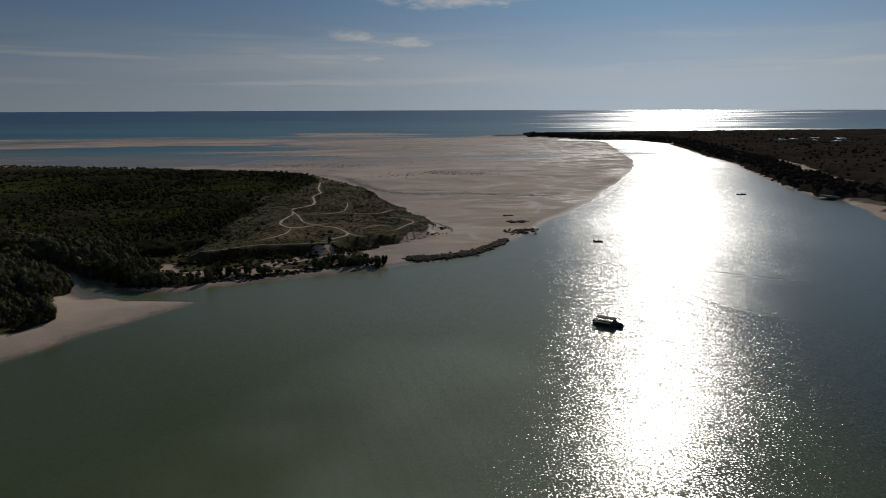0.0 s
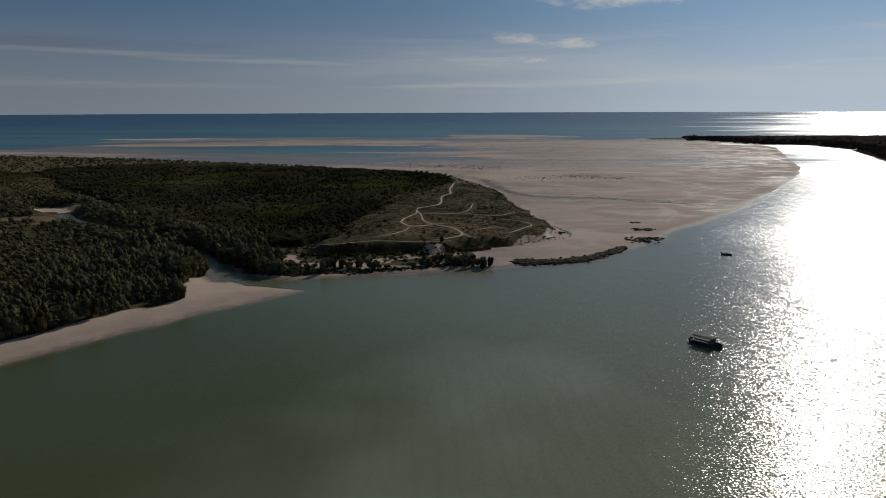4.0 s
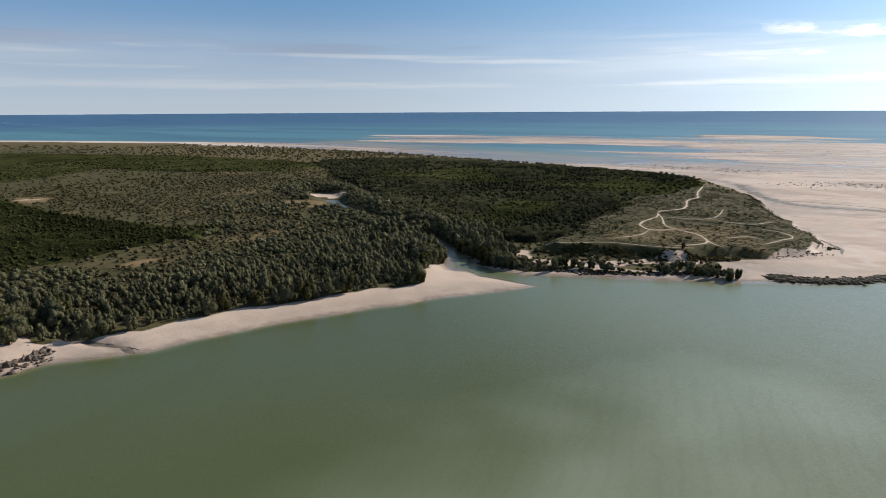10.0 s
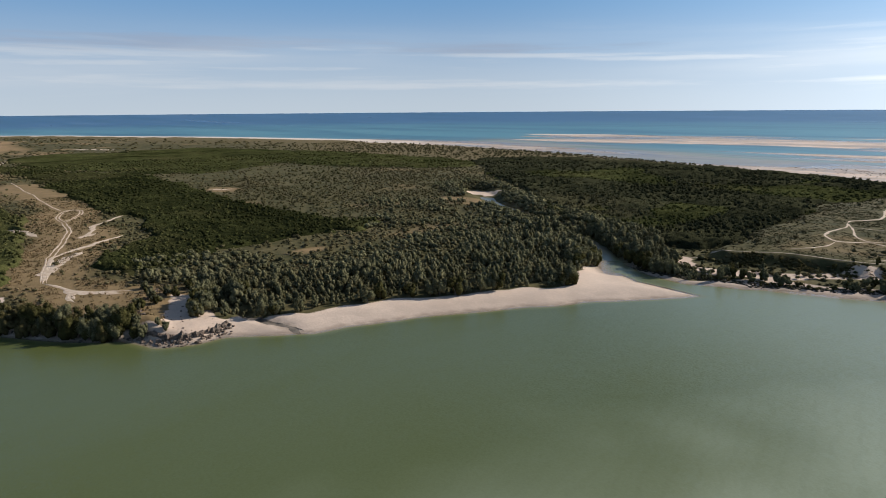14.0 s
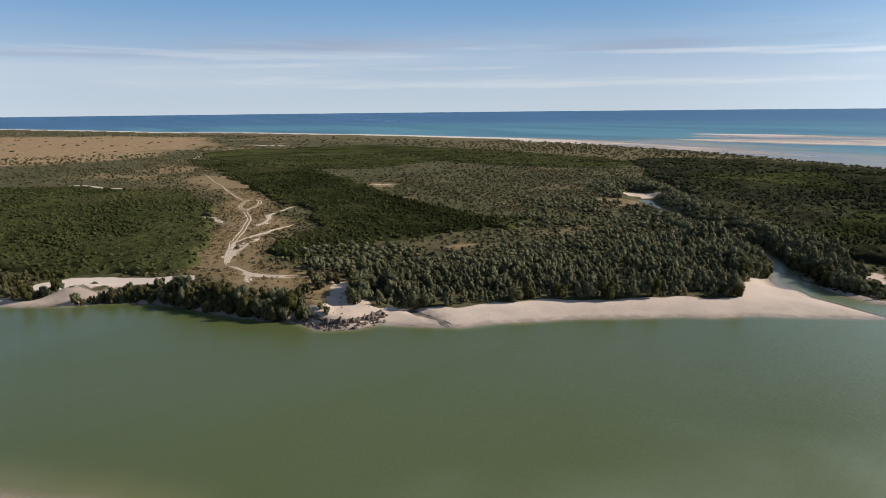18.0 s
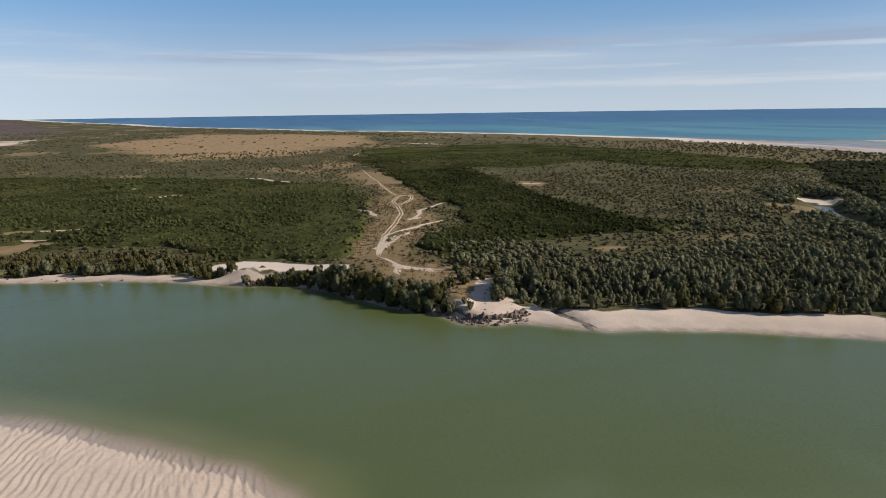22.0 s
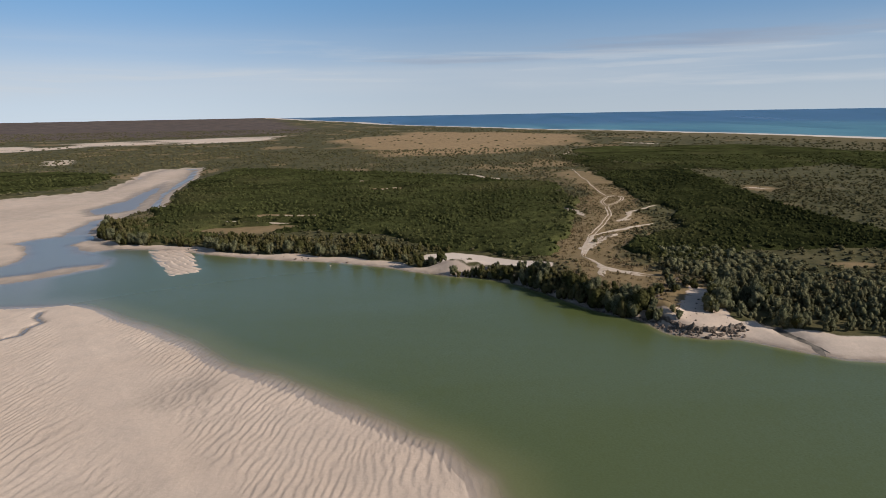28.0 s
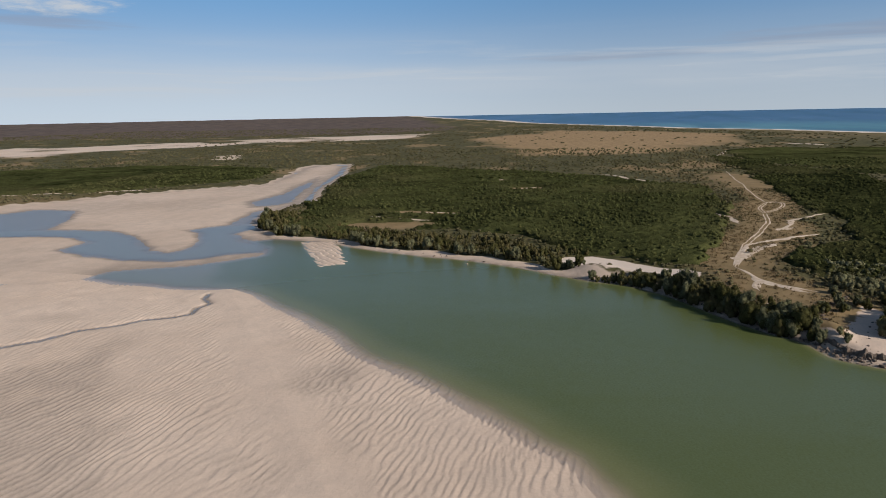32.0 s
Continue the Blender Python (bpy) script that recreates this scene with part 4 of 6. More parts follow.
def grow(name, shapes, spots, mat, label, category, rs):
    """One object of kind stuff: a shape at each spot (x, y, z, radius, height, tone, dryness)."""
    spots = np.asarray(spots)
    kind = rs.randint(0, len(shapes), len(spots))
    turn = rs.rand(len(spots)) * 6.283
    vs, fs, ts, us, base = [], [], [], [], 0
    for k, (v, f, t) in enumerate(shapes):
        s, a = spots[kind == k], turn[kind == k]
        if not len(s):
            continue
        c, d = np.cos(a)[:, None], np.sin(a)[:, None]
        x = (v[:, 0] * c - v[:, 1] * d) * s[:, 3:4] + s[:, 0:1]
        y = (v[:, 0] * d + v[:, 1] * c) * s[:, 3:4] + s[:, 1:2]
        z = v[:, 2] * s[:, 4:5] * 0.5 + s[:, 2:3]
        vs.append(np.stack([x, y, z], -1).reshape(-1, 3))
        fs.append((f[None] + base + len(v) * np.arange(len(s))[:, None, None]).reshape(-1, 3))
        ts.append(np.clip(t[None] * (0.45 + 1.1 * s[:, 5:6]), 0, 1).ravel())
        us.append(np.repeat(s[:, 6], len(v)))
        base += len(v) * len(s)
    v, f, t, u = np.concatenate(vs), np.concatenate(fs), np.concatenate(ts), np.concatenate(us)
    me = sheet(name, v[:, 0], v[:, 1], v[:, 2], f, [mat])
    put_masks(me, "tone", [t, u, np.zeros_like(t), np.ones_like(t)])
    return tagged(new(name, me), label, category, kind="stuff")


def scatter(rs, box, spacing):
    """Jittered grid of points over a box x0, y0, x1, y1."""
    gx, gy = np.meshgrid(np.arange(box[0], box[2], spacing), np.arange(box[1], box[3], spacing))
    x = gx.ravel() + (rs.rand(gx.size) - 0.5) * spacing * 1.7
    y = gy.ravel() + (rs.rand(gx.size) - 0.5) * spacing * 1.7
    return x, y


def in_view(x, y):
    """Plan sector that can be seen at all, with a margin."""
    a = np.degrees(np.arctan2(x - EYE_PLAN[0], y - EYE_PLAN[1]))
    return (a > -146) & (a < 40)


FOREST = [(-112, 226), (-140, 242), (-200, 272), (-262, 316), (-380, 400), (-470, 470), (-420, 560), (-260, 560), (-130, 545), (-100, 500), (-104, 380), (-92, 300), (-84, 262), (-98, 236)]
THICKETS = (MANGROVE_A, MANGROVE_B, MANGROVE_C, MANGROVE_D, MANGROVE_E, MANGROVE_F, MANGROVE_G, FOREST)
TRACKS = {
    "main": [(-207, 37), (-222, 40), (-243, 45), (-266, 54), (-300, 64), (-323, 66)],
    "loop": [(-323, 66), (-338, 66), (-352, 70), (-366, 76), (-362, 82), (-347, 79), (-335, 73), (-323, 66)],
    "inland": [(-364, 73), (-392, 73), (-454, 76), (-493, 76), (-560, 80)],
    "side": [(-207, 37), (-219, 40), (-231, 42), (-243, 46), (-251, 52), (-253, 58), (-262, 65), (-266, 70), (-274, 78)],
    "edge": [(-277, 62), (-286, 69), (-296, 73), (-304, 74), (-312, 81), (-321, 87), (-333, 95)],
    "shore": [(-207, 37), (-200, 40), (-192, 41), (-189, 44), (-186, 48), (-181, 55)],
    "turnout": [(-192, 41), (-187, 39), (-181, 39)],
    "spur": [(-322, 43), (-311, 47), (-290, 50)],
}
POINT_TRACKS = {
    "north": [(-86, 480), (-79, 421), (-74, 400), (-71, 388), (-74, 376), (-72, 365), (-69, 352), (-66, 338), (-70, 328), (-74, 322), (-73, 316)],
    "middle": [(-73, 316), (-68, 304), (-64, 293), (-59, 284), (-54, 279), (-50, 284)],
    "loop": [(-73, 316), (-70, 307), (-71, 290), (-70, 279), (-63, 270), (-59, 273), (-54, 279)],
    "west": [(-63, 270), (-62, 262), (-65, 253), (-70, 246)],
    "south": [(-54, 279), (-46, 276), (-42, 271), (-37, 263), (-39, 256), (-46, 248)],
    "cross": [(-69, 306), (-57, 307), (-48, 313), (-47, 330), (-50, 352)],
    "spur": [(-48, 314), (-38, 311), (-29, 314), (-24, 330)],
    "stub": [(-25, 303), (-18, 303), (-11, 295), (-14, 286), (-20, 273)],
    "branch": [(-33, 275), (-27, 284), (-21, 281)],
    "link": [(-42, 271), (-35, 260), (-28, 257)],
    "rim": [(-96, 222), (-91, 227.5), (-83, 228.5), (-77, 233.5), (-69, 239), (-57, 240), (-46, 243), (-36, 252)],
}


def near_tracks(x, y):
    d = np.full(np.shape(x), 1e9)
    for t in (*TRACKS.values(), *POINT_TRACKS.values(), [(-292, -126), (-287, -112), (-285, -92)], [(-521, -22), (-529, -11), (-490, 4), (-480, 17)]):
        d = np.minimum(d, line_dist(x, y, t))
    return d


rs = np.random.RandomState(11)
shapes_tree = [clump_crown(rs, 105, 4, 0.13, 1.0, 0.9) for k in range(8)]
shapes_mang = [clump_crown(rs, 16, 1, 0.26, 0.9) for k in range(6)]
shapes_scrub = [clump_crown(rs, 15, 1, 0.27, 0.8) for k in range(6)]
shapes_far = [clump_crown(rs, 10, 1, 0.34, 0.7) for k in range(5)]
shapes_tuft = [tuft(rs, 9) for k in range(4)]


def zones(x, y):
    """For points of the plan: distance inland past the first plants, and the planting zones there."""
    h, m, rl = sheet_land(x, y)
    past = m - veg_start(x, y)
    mang = np.maximum.reduce([inside(x, y, p) + 16 * rough(x, y, 38, 4) for p in THICKETS])
    ridge = line_dist(x, y, RIDGE) + 9 * rough(x, y, 22, 3)
    creek = line_dist(x, y, CREEK)
    point = inside(x, y, POINT_GRASS) + 4 * rough(x, y, 15, 3)
    clear = np.full(np.shape(x), 9.0)
    for c, a, b in CLEARINGS:
        clear = np.minimum(clear, np.hypot((x - c[0]) / a, (y - c[1]) / b) + 0.9 * rough(x, y, 14, 4))
    clear = np.where((np.hypot((x + 283) / 21, (y - 302) / 13) < 1) | (line_dist(x, y, [(-283, 302), (-252, 273)]) < 11), 0, clear)
    clear = np.where((inside(x, y, BLUFF) > -1) | (inside(x, y, TIP) > -1), 0, clear)
    return h, past, rl, mang, ridge, creek, point, clear


# mangrove carpets: a closed canopy and the single crowns that stand out of it
def carpet(x, y):
    h, past, rl, mang, ridge, creek, point, clear = zones(x, y)
    return np.minimum.reduce([mang, past - 4, ridge - 14, 8 * (clear - 1.0), creek - 11, -2 - point, near_tracks(x, y) - 2.8])


def olive(x, y):
    return np.minimum(8 * (rough(x, y, 70, 3) + 0.25), inside(x, y, FOREST))


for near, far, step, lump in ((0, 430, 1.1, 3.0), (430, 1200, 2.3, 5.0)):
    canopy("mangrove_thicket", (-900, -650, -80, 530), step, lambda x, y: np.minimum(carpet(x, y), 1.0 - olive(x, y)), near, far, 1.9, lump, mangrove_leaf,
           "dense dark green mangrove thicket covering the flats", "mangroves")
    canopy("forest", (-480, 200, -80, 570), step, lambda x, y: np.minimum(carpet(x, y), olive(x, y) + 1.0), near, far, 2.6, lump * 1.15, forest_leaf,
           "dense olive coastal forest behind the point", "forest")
x, y = scatter(rs, (-700, -420, -80, 530), 2.7)
far_away = np.hypot(x - EYE_PLAN[0], y - EYE_PLAN[1])
keep = in_view(x, y) & (np.maximum.reduce([inside(x, y, p) for p in THICKETS]) > -16) & (rs.rand(len(x)) < np.clip((300 / far_away) ** 1.5, 0, 1))
x, y = x[keep], y[keep]
ok = (carpet(x, y) > 0.4) & (rs.rand(len(x)) < 0.85)
x, y = x[ok], y[ok]
h = ground_z(x, y)
size = (0.6 + 0.5 * rs.rand(len(x)) ** 1.4) * (1 + 0.25 * rough(x, y, 16, 3))
# paler than the roof below: sunlit crown tops painted into tone
tone = np.clip(0.66 + 0.6 * rough(x, y, 22, 4) + 0.22 * rs.randn(len(x)) - 0.42 * smooth(inside(x, y, MANGROVE_A), -12, 12), 0, 1.2)
dry = np.clip(0.9 * rough(x, y, 60, 4) - 0.1 + 0.15 * rs.rand(len(x)), 0, 1)
plants_at = np.stack([x, y, h + 0.55, 1.3 * size * np.clip(np.hypot(x - EYE_PLAN[0], y - EYE_PLAN[1]) / 330, 1, 2) ** 0.7, 2.6 * size ** 0.8, tone, dry], 1)
woods = olive(x, y) > 0
grow("forest_crowns", shapes_mang, plants_at[woods] * np.array([1, 1, 1, 1.1, 1.4, 1, 1]), forest_leaf, "olive crowns standing out of the coastal forest", "forest", rs)
grow("mangrove_crowns", shapes_mang, plants_at[~woods], mangrove_leaf, "dark green crowns standing out of the mangroves", "mangroves", rs)

# tree belts behind the beach, along the creek and the upper bank
x, y = scatter(rs, (-420, -240, -20, 330), 2.15)
h, past, rl, mang, ridge, creek, point, clear = zones(x, y)
beach_belt = (past > 0) & (past < 72 + 16 * rough(x, y, 30, 3)) & ((past < 40) | (rs.rand(len(x)) < 0.75)) & (x > -215) & (y > 62) & (y < 205)
creek_belt = (creek > 5) & (creek < 25 + 8 * rough(x, y, 20, 2)) & (past > -2) & (x < -95)
bank_belt = (past > 0) & (past < 24 + 9 * rough(x, y, 25, 3)) & (y < -5) & (x > -300)
loose = (past > 30) & (rough(x, y, 45, 3) > 0.18) & (mang < 0) & (x > -300) & (y > 60) & (rs.rand(len(x)) < 0.5)
belt = (beach_belt | creek_belt | bank_belt | loose) & (ridge > 17) & (clear > 1.05) & (point < -3) & (near_tracks(x, y) > 4) & (rs.rand(len(x)) < 0.86)
bx, by, bh, bpast = x[belt], y[belt], h[belt], past[belt]
front = (bpast < 5.5) & ((creek[belt] > 24) | (bx > -135))
rank = np.argsort(np.where(front, bpast, 99))[:118]
pick = np.zeros(len(bx), bool)
pick[rank] = True
pick &= front
FRONT_TREES = np.stack([bx[pick], by[pick], bh[pick]], 1)
x, y, h = bx[~pick], by[~pick], bh[~pick]
size = (0.6 + 0.75 * rs.rand(len(x)) ** 1.5) * (1 + 0.35 * rough(x, y, 18, 3))
tone = np.clip(0.55 + 0.5 * rough(x, y, 14, 3) + 0.25 * rs.randn(len(x)), 0, 1)
brim = line_dist(x, y, CREEK)
size = size * np.where(brim < 20, 1.3, 1.0) * np.where((brim > 20) & (y > 0), 0.6 + 0.4 * smooth(bpast[~pick], 1, 12), 1.0)
upper = y < 0
back = (bpast[~pick] > 40) & ~upper
size = np.where(upper, 0.62 + 0.4 * rough(x, y, 10, 2), 1.0) * size
belt_at = np.stack([x, y, h - 0.3, 1.55 * size, 4.1 * size ** 0.9, tone, np.where(upper, 0.5, 0.3) * rs.rand(len(x)) ** 1.5], 1)
grow("bank_scrub", shapes_tree, belt_at[upper], scrub_leaf, "mixed olive and grey-green thicket along the upper bank", "thicket", rs)
belt_at[upper, 4] *= 0.8
belt_at[back, 3:5] *= np.array([0.95, 0.72])
grow("tree_thicket", shapes_mang, belt_at[back], shore_leaf, "low grey-green trees thinning out behind the beach belt", "trees", rs)
grow("tree_belt", shapes_tree, belt_at[~upper & ~back], shore_leaf,
     "belt of grey-green coastal trees behind the beach and creek", "trees", rs)

# scattered scrub over the grassland
x, y = scatter(rs, (-900, -700, -20, 640), 3.3)
ok = in_view(x, y) & (rs.rand(len(x)) < np.clip((290 / np.hypot(x - EYE_PLAN[0], y - EYE_PLAN[1])) ** 1.2, 0, 1))
x, y = x[ok], y[ok]
h, past, rl, mang, ridge, creek, point, clear = zones(x, y)
patch = rough(x, y, 60, 4) + 0.5 * rough(x, y, 16, 2)
dense = 0.32 + 0.6 * smooth(patch, -0.25, 0.3)
dense *= np.where((past < 150) & (y - 0.2 * x > 480) & (x < -240), 1.7, 1)
dense *= np.where(ridge < 16, 0.07, 1) * np.where(clear < 1.0, 0.08, 1) * np.where(point > 0, 0.22 * smooth(rough(x, y, 16, 3), -0.1, 0.3), 1)
ok = (past > 3) & (mang < 2) & (creek > 10) & (near_tracks(x, y) > 3) & (rs.rand(len(x)) < dense)
x, y, h, d = x[ok], y[ok], h[ok], dense[ok]
size = (0.55 + 0.75 * rs.rand(len(x)) ** 1.5) * np.clip(np.hypot(x - EYE_PLAN[0], y - EYE_PLAN[1]) / 400, 1, 2) ** 0.6
tone = np.clip(0.5 + 0.5 * rough(x, y, 26, 3) + 0.25 * rs.randn(len(x)), 0, 1)
grow("scrub", shapes_scrub, np.stack([x, y, h - 0.15, 1.15 * size, 1.9 * size, tone, np.clip(0.5 * rough(x, y, 70, 3) + 0.3 * rs.rand(len(x)), 0, 1)], 1), pale_scrub,
     "scattered olive-green scrub over dry grassland", "scrub", rs)

# low scrub and tussocks between the bushes
x, y = scatter(rs, (-470, -240, -20, 420), 2.5)
ok = in_view(x, y)
x, y = x[ok], y[ok]
h, past, rl, mang, ridge, creek, point, clear = zones(x, y)
ok = (past > 1) & (mang < 0) & (ridge > 10) & (creek > 8) & (point < 2) & (near_tracks(x, y) > 2) & (rs.rand(len(x)) < np.where(clear < 0.9, 0.2, 0.22 + 0.5 * smooth(rough(x, y, 18, 3), -0.2, 0.35)))
ok &= (inside(x, y, BLUFF) < 0) & (inside(x, y, TIP) < 0)
x, y, h, low = x[ok], y[ok], h[ok], smooth(clear[ok], 1.0, 0.7)
size = (0.6 + 0.6 * rs.rand(len(x))) * (1 - 0.5 * low)
grow("low_scrub", shapes_far, np.stack([x, y, h - 0.1, 1.0 * size, 1.2 * size, np.clip(0.42 + 0.5 * rough(x, y, 20, 3) + 0.25 * rs.randn(len(x)), 0, 1), np.clip(0.15 + 0.6 * rough(x, y, 40, 3) + 0.7 * low, 0, 1)], 1), pale_scrub,
     "low olive scrub and dry tussocks between the bushes", "scrub", rs)

# thicket on the face of the low cliff
spots = []
for (ax, ay), (cx, cy) in zip(CLIFF, CLIFF[1:]):
    q = math.hypot(cx - ax, cy - ay)
    for k in range(int(q * 3.4)):
        t, off = rs.rand(), -0.4 + 6.0 * rs.rand()
        spots.append((ax + t * (cx - ax) - (cy - ay) / q * off, ay + t * (cy - ay) + (cx - ax) / q * off, off))
x, y, off = np.array(spots).T
size = (0.6 + 0.7 * rs.rand(len(x))) * np.where(y < 15, 0.62, 1.0)
ok = (rough(x, y, 6, 2) > -0.3) & ((off < 3.4) | (y > 15))
x, y, size = x[ok], y[ok], size[ok]
grow("cliff_thicket", shapes_tree, np.stack([x, y, np.maximum(ground_z(x, y), 0) - 0.2, 1.5 * size, 3.9 * size, np.clip(0.2 + 0.3 * rs.rand(len(x)), 0, 1), 0.5 * rs.rand(len(x))], 1), scrub_leaf,
     "dark tangled thicket hanging on the low river cliff", "thicket", rs)

# shrubs on the scarp of the point and along its low bank, and creepers on the sand round it
RIM = [(-95, 224), (-83, 225), (-77, 230), (-69, 235), (-57, 236), (-45, 239), (-35, 249), (-27, 257)]
LOW_BANK = [(-104, 199), (-94, 197), (-84, 197), (-75, 202), (-63, 206), (-56, 211), (-48, 214), (-36, 222), (-26, 225)]
DUNE_FOOT = [(-22, 259), (-12, 266), (-4, 277), (2, 281), (2, 293), (-6, 316), (-20, 348), (-32, 385), (-52, 440)]
rows = []
for line, many, lo, hi, small, big in ((RIM, 10.0, -5.5, 0.3, 0.35, 0.85), (RIM, 7.0, -3.6, -0.2, 0.5, 0.95), (LOW_BANK, 2.2, -1.0, 2.5, 0.4, 1.1), (DUNE_FOOT, 2.0, -1.5, 4.5, 0.3, 0.6)):
    for (ax, ay), (cx, cy) in zip(line, line[1:]):
        q = math.hypot(cx - ax, cy - ay)
        for k in range(int(q * many)):
            t, off = rs.rand(), lo + (hi - lo) * rs.rand()
            rows.append((ax + t * (cx - ax) - (cy - ay) / q * off, ay + t * (cy - ay) + (cx - ax) / q * off, small + (big - small) * rs.rand() ** 2))
x, y, size = np.array(rows).T
ok = rough(x, y, 7, 3) > -0.12
x, y, size = x[ok], y[ok], size[ok]
grow("bank_shrubs", shapes_mang, np.stack([x, y, ground_z(x, y) - 0.1, 1.1 * size, 1.7 * size, np.clip(0.15 + 0.3 * rs.rand(len(x)), 0, 1), 0.6 * rs.rand(len(x))], 1), scrub_leaf,
     "dark shrubs and creepers on the sandy scarp of the point", "shrubs", rs)

# far scrub and woodland
x, y = scatter(rs, (-2300, -2000, -560, 700), 14.5)
ok = in_view(x, y)
x, y = x[ok], y[ok]
h, m, rl = sheet_land(x, y)
tan = inside(x, y, TAN_PLAIN) + 60 * rough(x, y, 120, 4)
salt = np.maximum(np.maximum(inside(x, y, SALT_A), inside(x, y, SALT_C)), inside(x, y, SALT_B)) + 60 * rough(x, y, 160, 4)
patch = rough(x, y, 150, 4)
ok = (m > np.where(y - 0.58 * x > 950, 170, 18)) & (salt < -10) & (rs.rand(len(x)) < np.where(tan > 0, 0.06, 0.25 + 0.6 * smooth(patch, -0.2, 0.4))) & ((x < -880) | (y < -690))
x, y, h = x[ok], y[ok], h[ok]
size = 0.7 + 0.7 * rs.rand(len(x))
grow("far_scrub", shapes_far, np.stack([x, y, h + far_lift(x, y) - 0.2, 3.3 * size, 2.4 * size, np.clip(0.45 + 0.4 * rough(x, y, 90, 3) + 0.2 * rs.randn(len(x)), 0, 1), 0.4 * rs.rand(len(x))], 1), pale_scrub,
     "distant low scrub on the coastal plain", "scrub", rs)

# woodland on the far side of the river mouth
def heath(x, y):
    h, m, rl = sheet_land(x, y)
    a = np.degrees(np.arctan2(x - EYE_PLAN[0], y - EYE_PLAN[1]))
    strip = np.minimum(line_dist(x, y, [(345, 711), (333, 608), (303, 509), (292, 455)]), line_dist(x, y, [(366, 991), (459, 986), (520, 960)]) * 0.5)
    return np.minimum.reduce([rl - 3 - 12 * smooth(y, 400, 370), 46 - a, strip - 8 + 3 * rough(x, y, 20, 3)])


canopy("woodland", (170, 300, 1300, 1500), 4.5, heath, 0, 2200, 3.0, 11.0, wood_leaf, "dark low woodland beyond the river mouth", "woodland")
x, y = scatter(rs, (180, 300, 700, 1300), 5.0)
ok = heath(x, y) > 1
x, y = x[ok], y[ok]
rl = sheet_land(x, y)[2]
ok = (rl < 34) | (rs.rand(len(x)) < 0.10)
x, y, rl = x[ok], y[ok], rl[ok]
size = (0.7 + 0.6 * rs.rand(len(x))) * np.where(rl < 34, 1.0, 0.8)
grow("woodland_crowns", shapes_mang, np.stack([x, y, ground_z(x, y) - 0.2, 2.5 * size, 6.0 * size, 0.2 + 0.4 * rs.rand(len(x)), 0.4 * rs.rand(len(x))], 1), wood_leaf,
     "dark trees along the far shore of the river mouth", "woodland", rs)

# dune grass on the ridge and the point
x, y = scatter(rs, (-430, -10, 5, 470), 1.1)
ok = (inside(x, y, POINT_GRASS) > -14) | (line_dist(x, y, RIDGE) < 34)
x, y = x[ok], y[ok]
h, past, rl, mang, ridge, creek, point, clear = zones(x, y)
ok = ((point > -2) | (ridge < 17)) & (past > 0) & (inside(x, y, TIP) < -0.5) & (near_tracks(x, y) > 1.7) & (rs.rand(len(x)) < np.where(point > -2, 0.75, 0.42) * (0.45 + 0.55 * smooth(rough(x, y, 14, 3), -0.3, 0.3)))
x, y, h, green = x[ok], y[ok], h[ok], smooth(point, -4, 4)[ok]
size = 0.7 + 0.6 * rs.rand(len(x))
grow("dune_grass", shapes_tuft, np.stack([x, y, h - 0.05, 0.8 * size, 1.1 * size * (1 - 0.5 * green), np.clip(0.7 + 0.5 * rough(x, y, 12, 3) - 0.68 * green, 0, 1), np.clip((1 - green) * (0.75 + 0.6 * rough(x, y, 20, 3)), 0, 1)], 1), dune_grass,
     "tussocks of green and dry dune grass", "grass", rs)


# ---- single trees along the shore ----
def part(name, verts, faces, mat, parent, label="", tone=None):
    v, f = np.asarray(verts, float), np.asarray(faces)
    me = sheet(name, v[:, 0], v[:, 1], v[:, 2], f, [mat])
    if tone is not None:
        put_masks(me, "tone", [tone, np.zeros_like(tone), np.zeros_like(tone), np.ones_like(tone)])
    ob = new(name, me)
    ob.parent = parent
    if label:
        tagged(ob, label)
    return ob


def limb(a, b, ra, rb, sides=6):
    """A tapered round limb from a to b."""
    a, b = Vector(a), Vector(b)
    d = (b - a).normalized()
    u = d.orthogonal().normalized()
    w = d.cross(u)
    vs = []
    for c, r in ((a, ra), (b, rb)):
        for k in range(sides):
            t = 6.2832 * k / sides
            vs.append(c + u * math.cos(t) * r + w * math.sin(t) * r)
    fs = [(k, (k + 1) % sides, sides + (k + 1) % sides) for k in range(sides)] + [(k, sides + (k + 1) % sides, sides + k) for k in range(sides)]
    return [tuple(v) for v in vs], fs


def limbs(rows):
    vs, fs = [], []
    for r in rows:
        v, f = limb(*r)
        fs += [tuple(i + len(vs) for i in t) for t in f]
        vs += v
    return vs, fs


def shore_tree(rs, mat, label):
    """A small coastal tree about 5 m high: forked trunk and a ragged crown."""
    tree = tagged(new("tree"), label, "tree", "trees along the shore")
    rows = [((0, 0, -0.4), (0.1, 0.05, 1.2), 0.17, 0.13)]
    for k in range(4):
        a = 1.57 * k + rs.rand()
        rows.append(((0.1, 0.05, 1.1), (1.1 * math.cos(a), 1.1 * math.sin(a), 2.6 + rs.rand()), 0.10, 0.04))
    v, f = limbs(rows)
    part("trunk", v, f, bark, tree, "grey forked trunk")
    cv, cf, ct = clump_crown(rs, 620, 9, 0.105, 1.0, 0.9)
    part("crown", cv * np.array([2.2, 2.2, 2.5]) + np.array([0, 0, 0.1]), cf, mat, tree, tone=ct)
    return tree


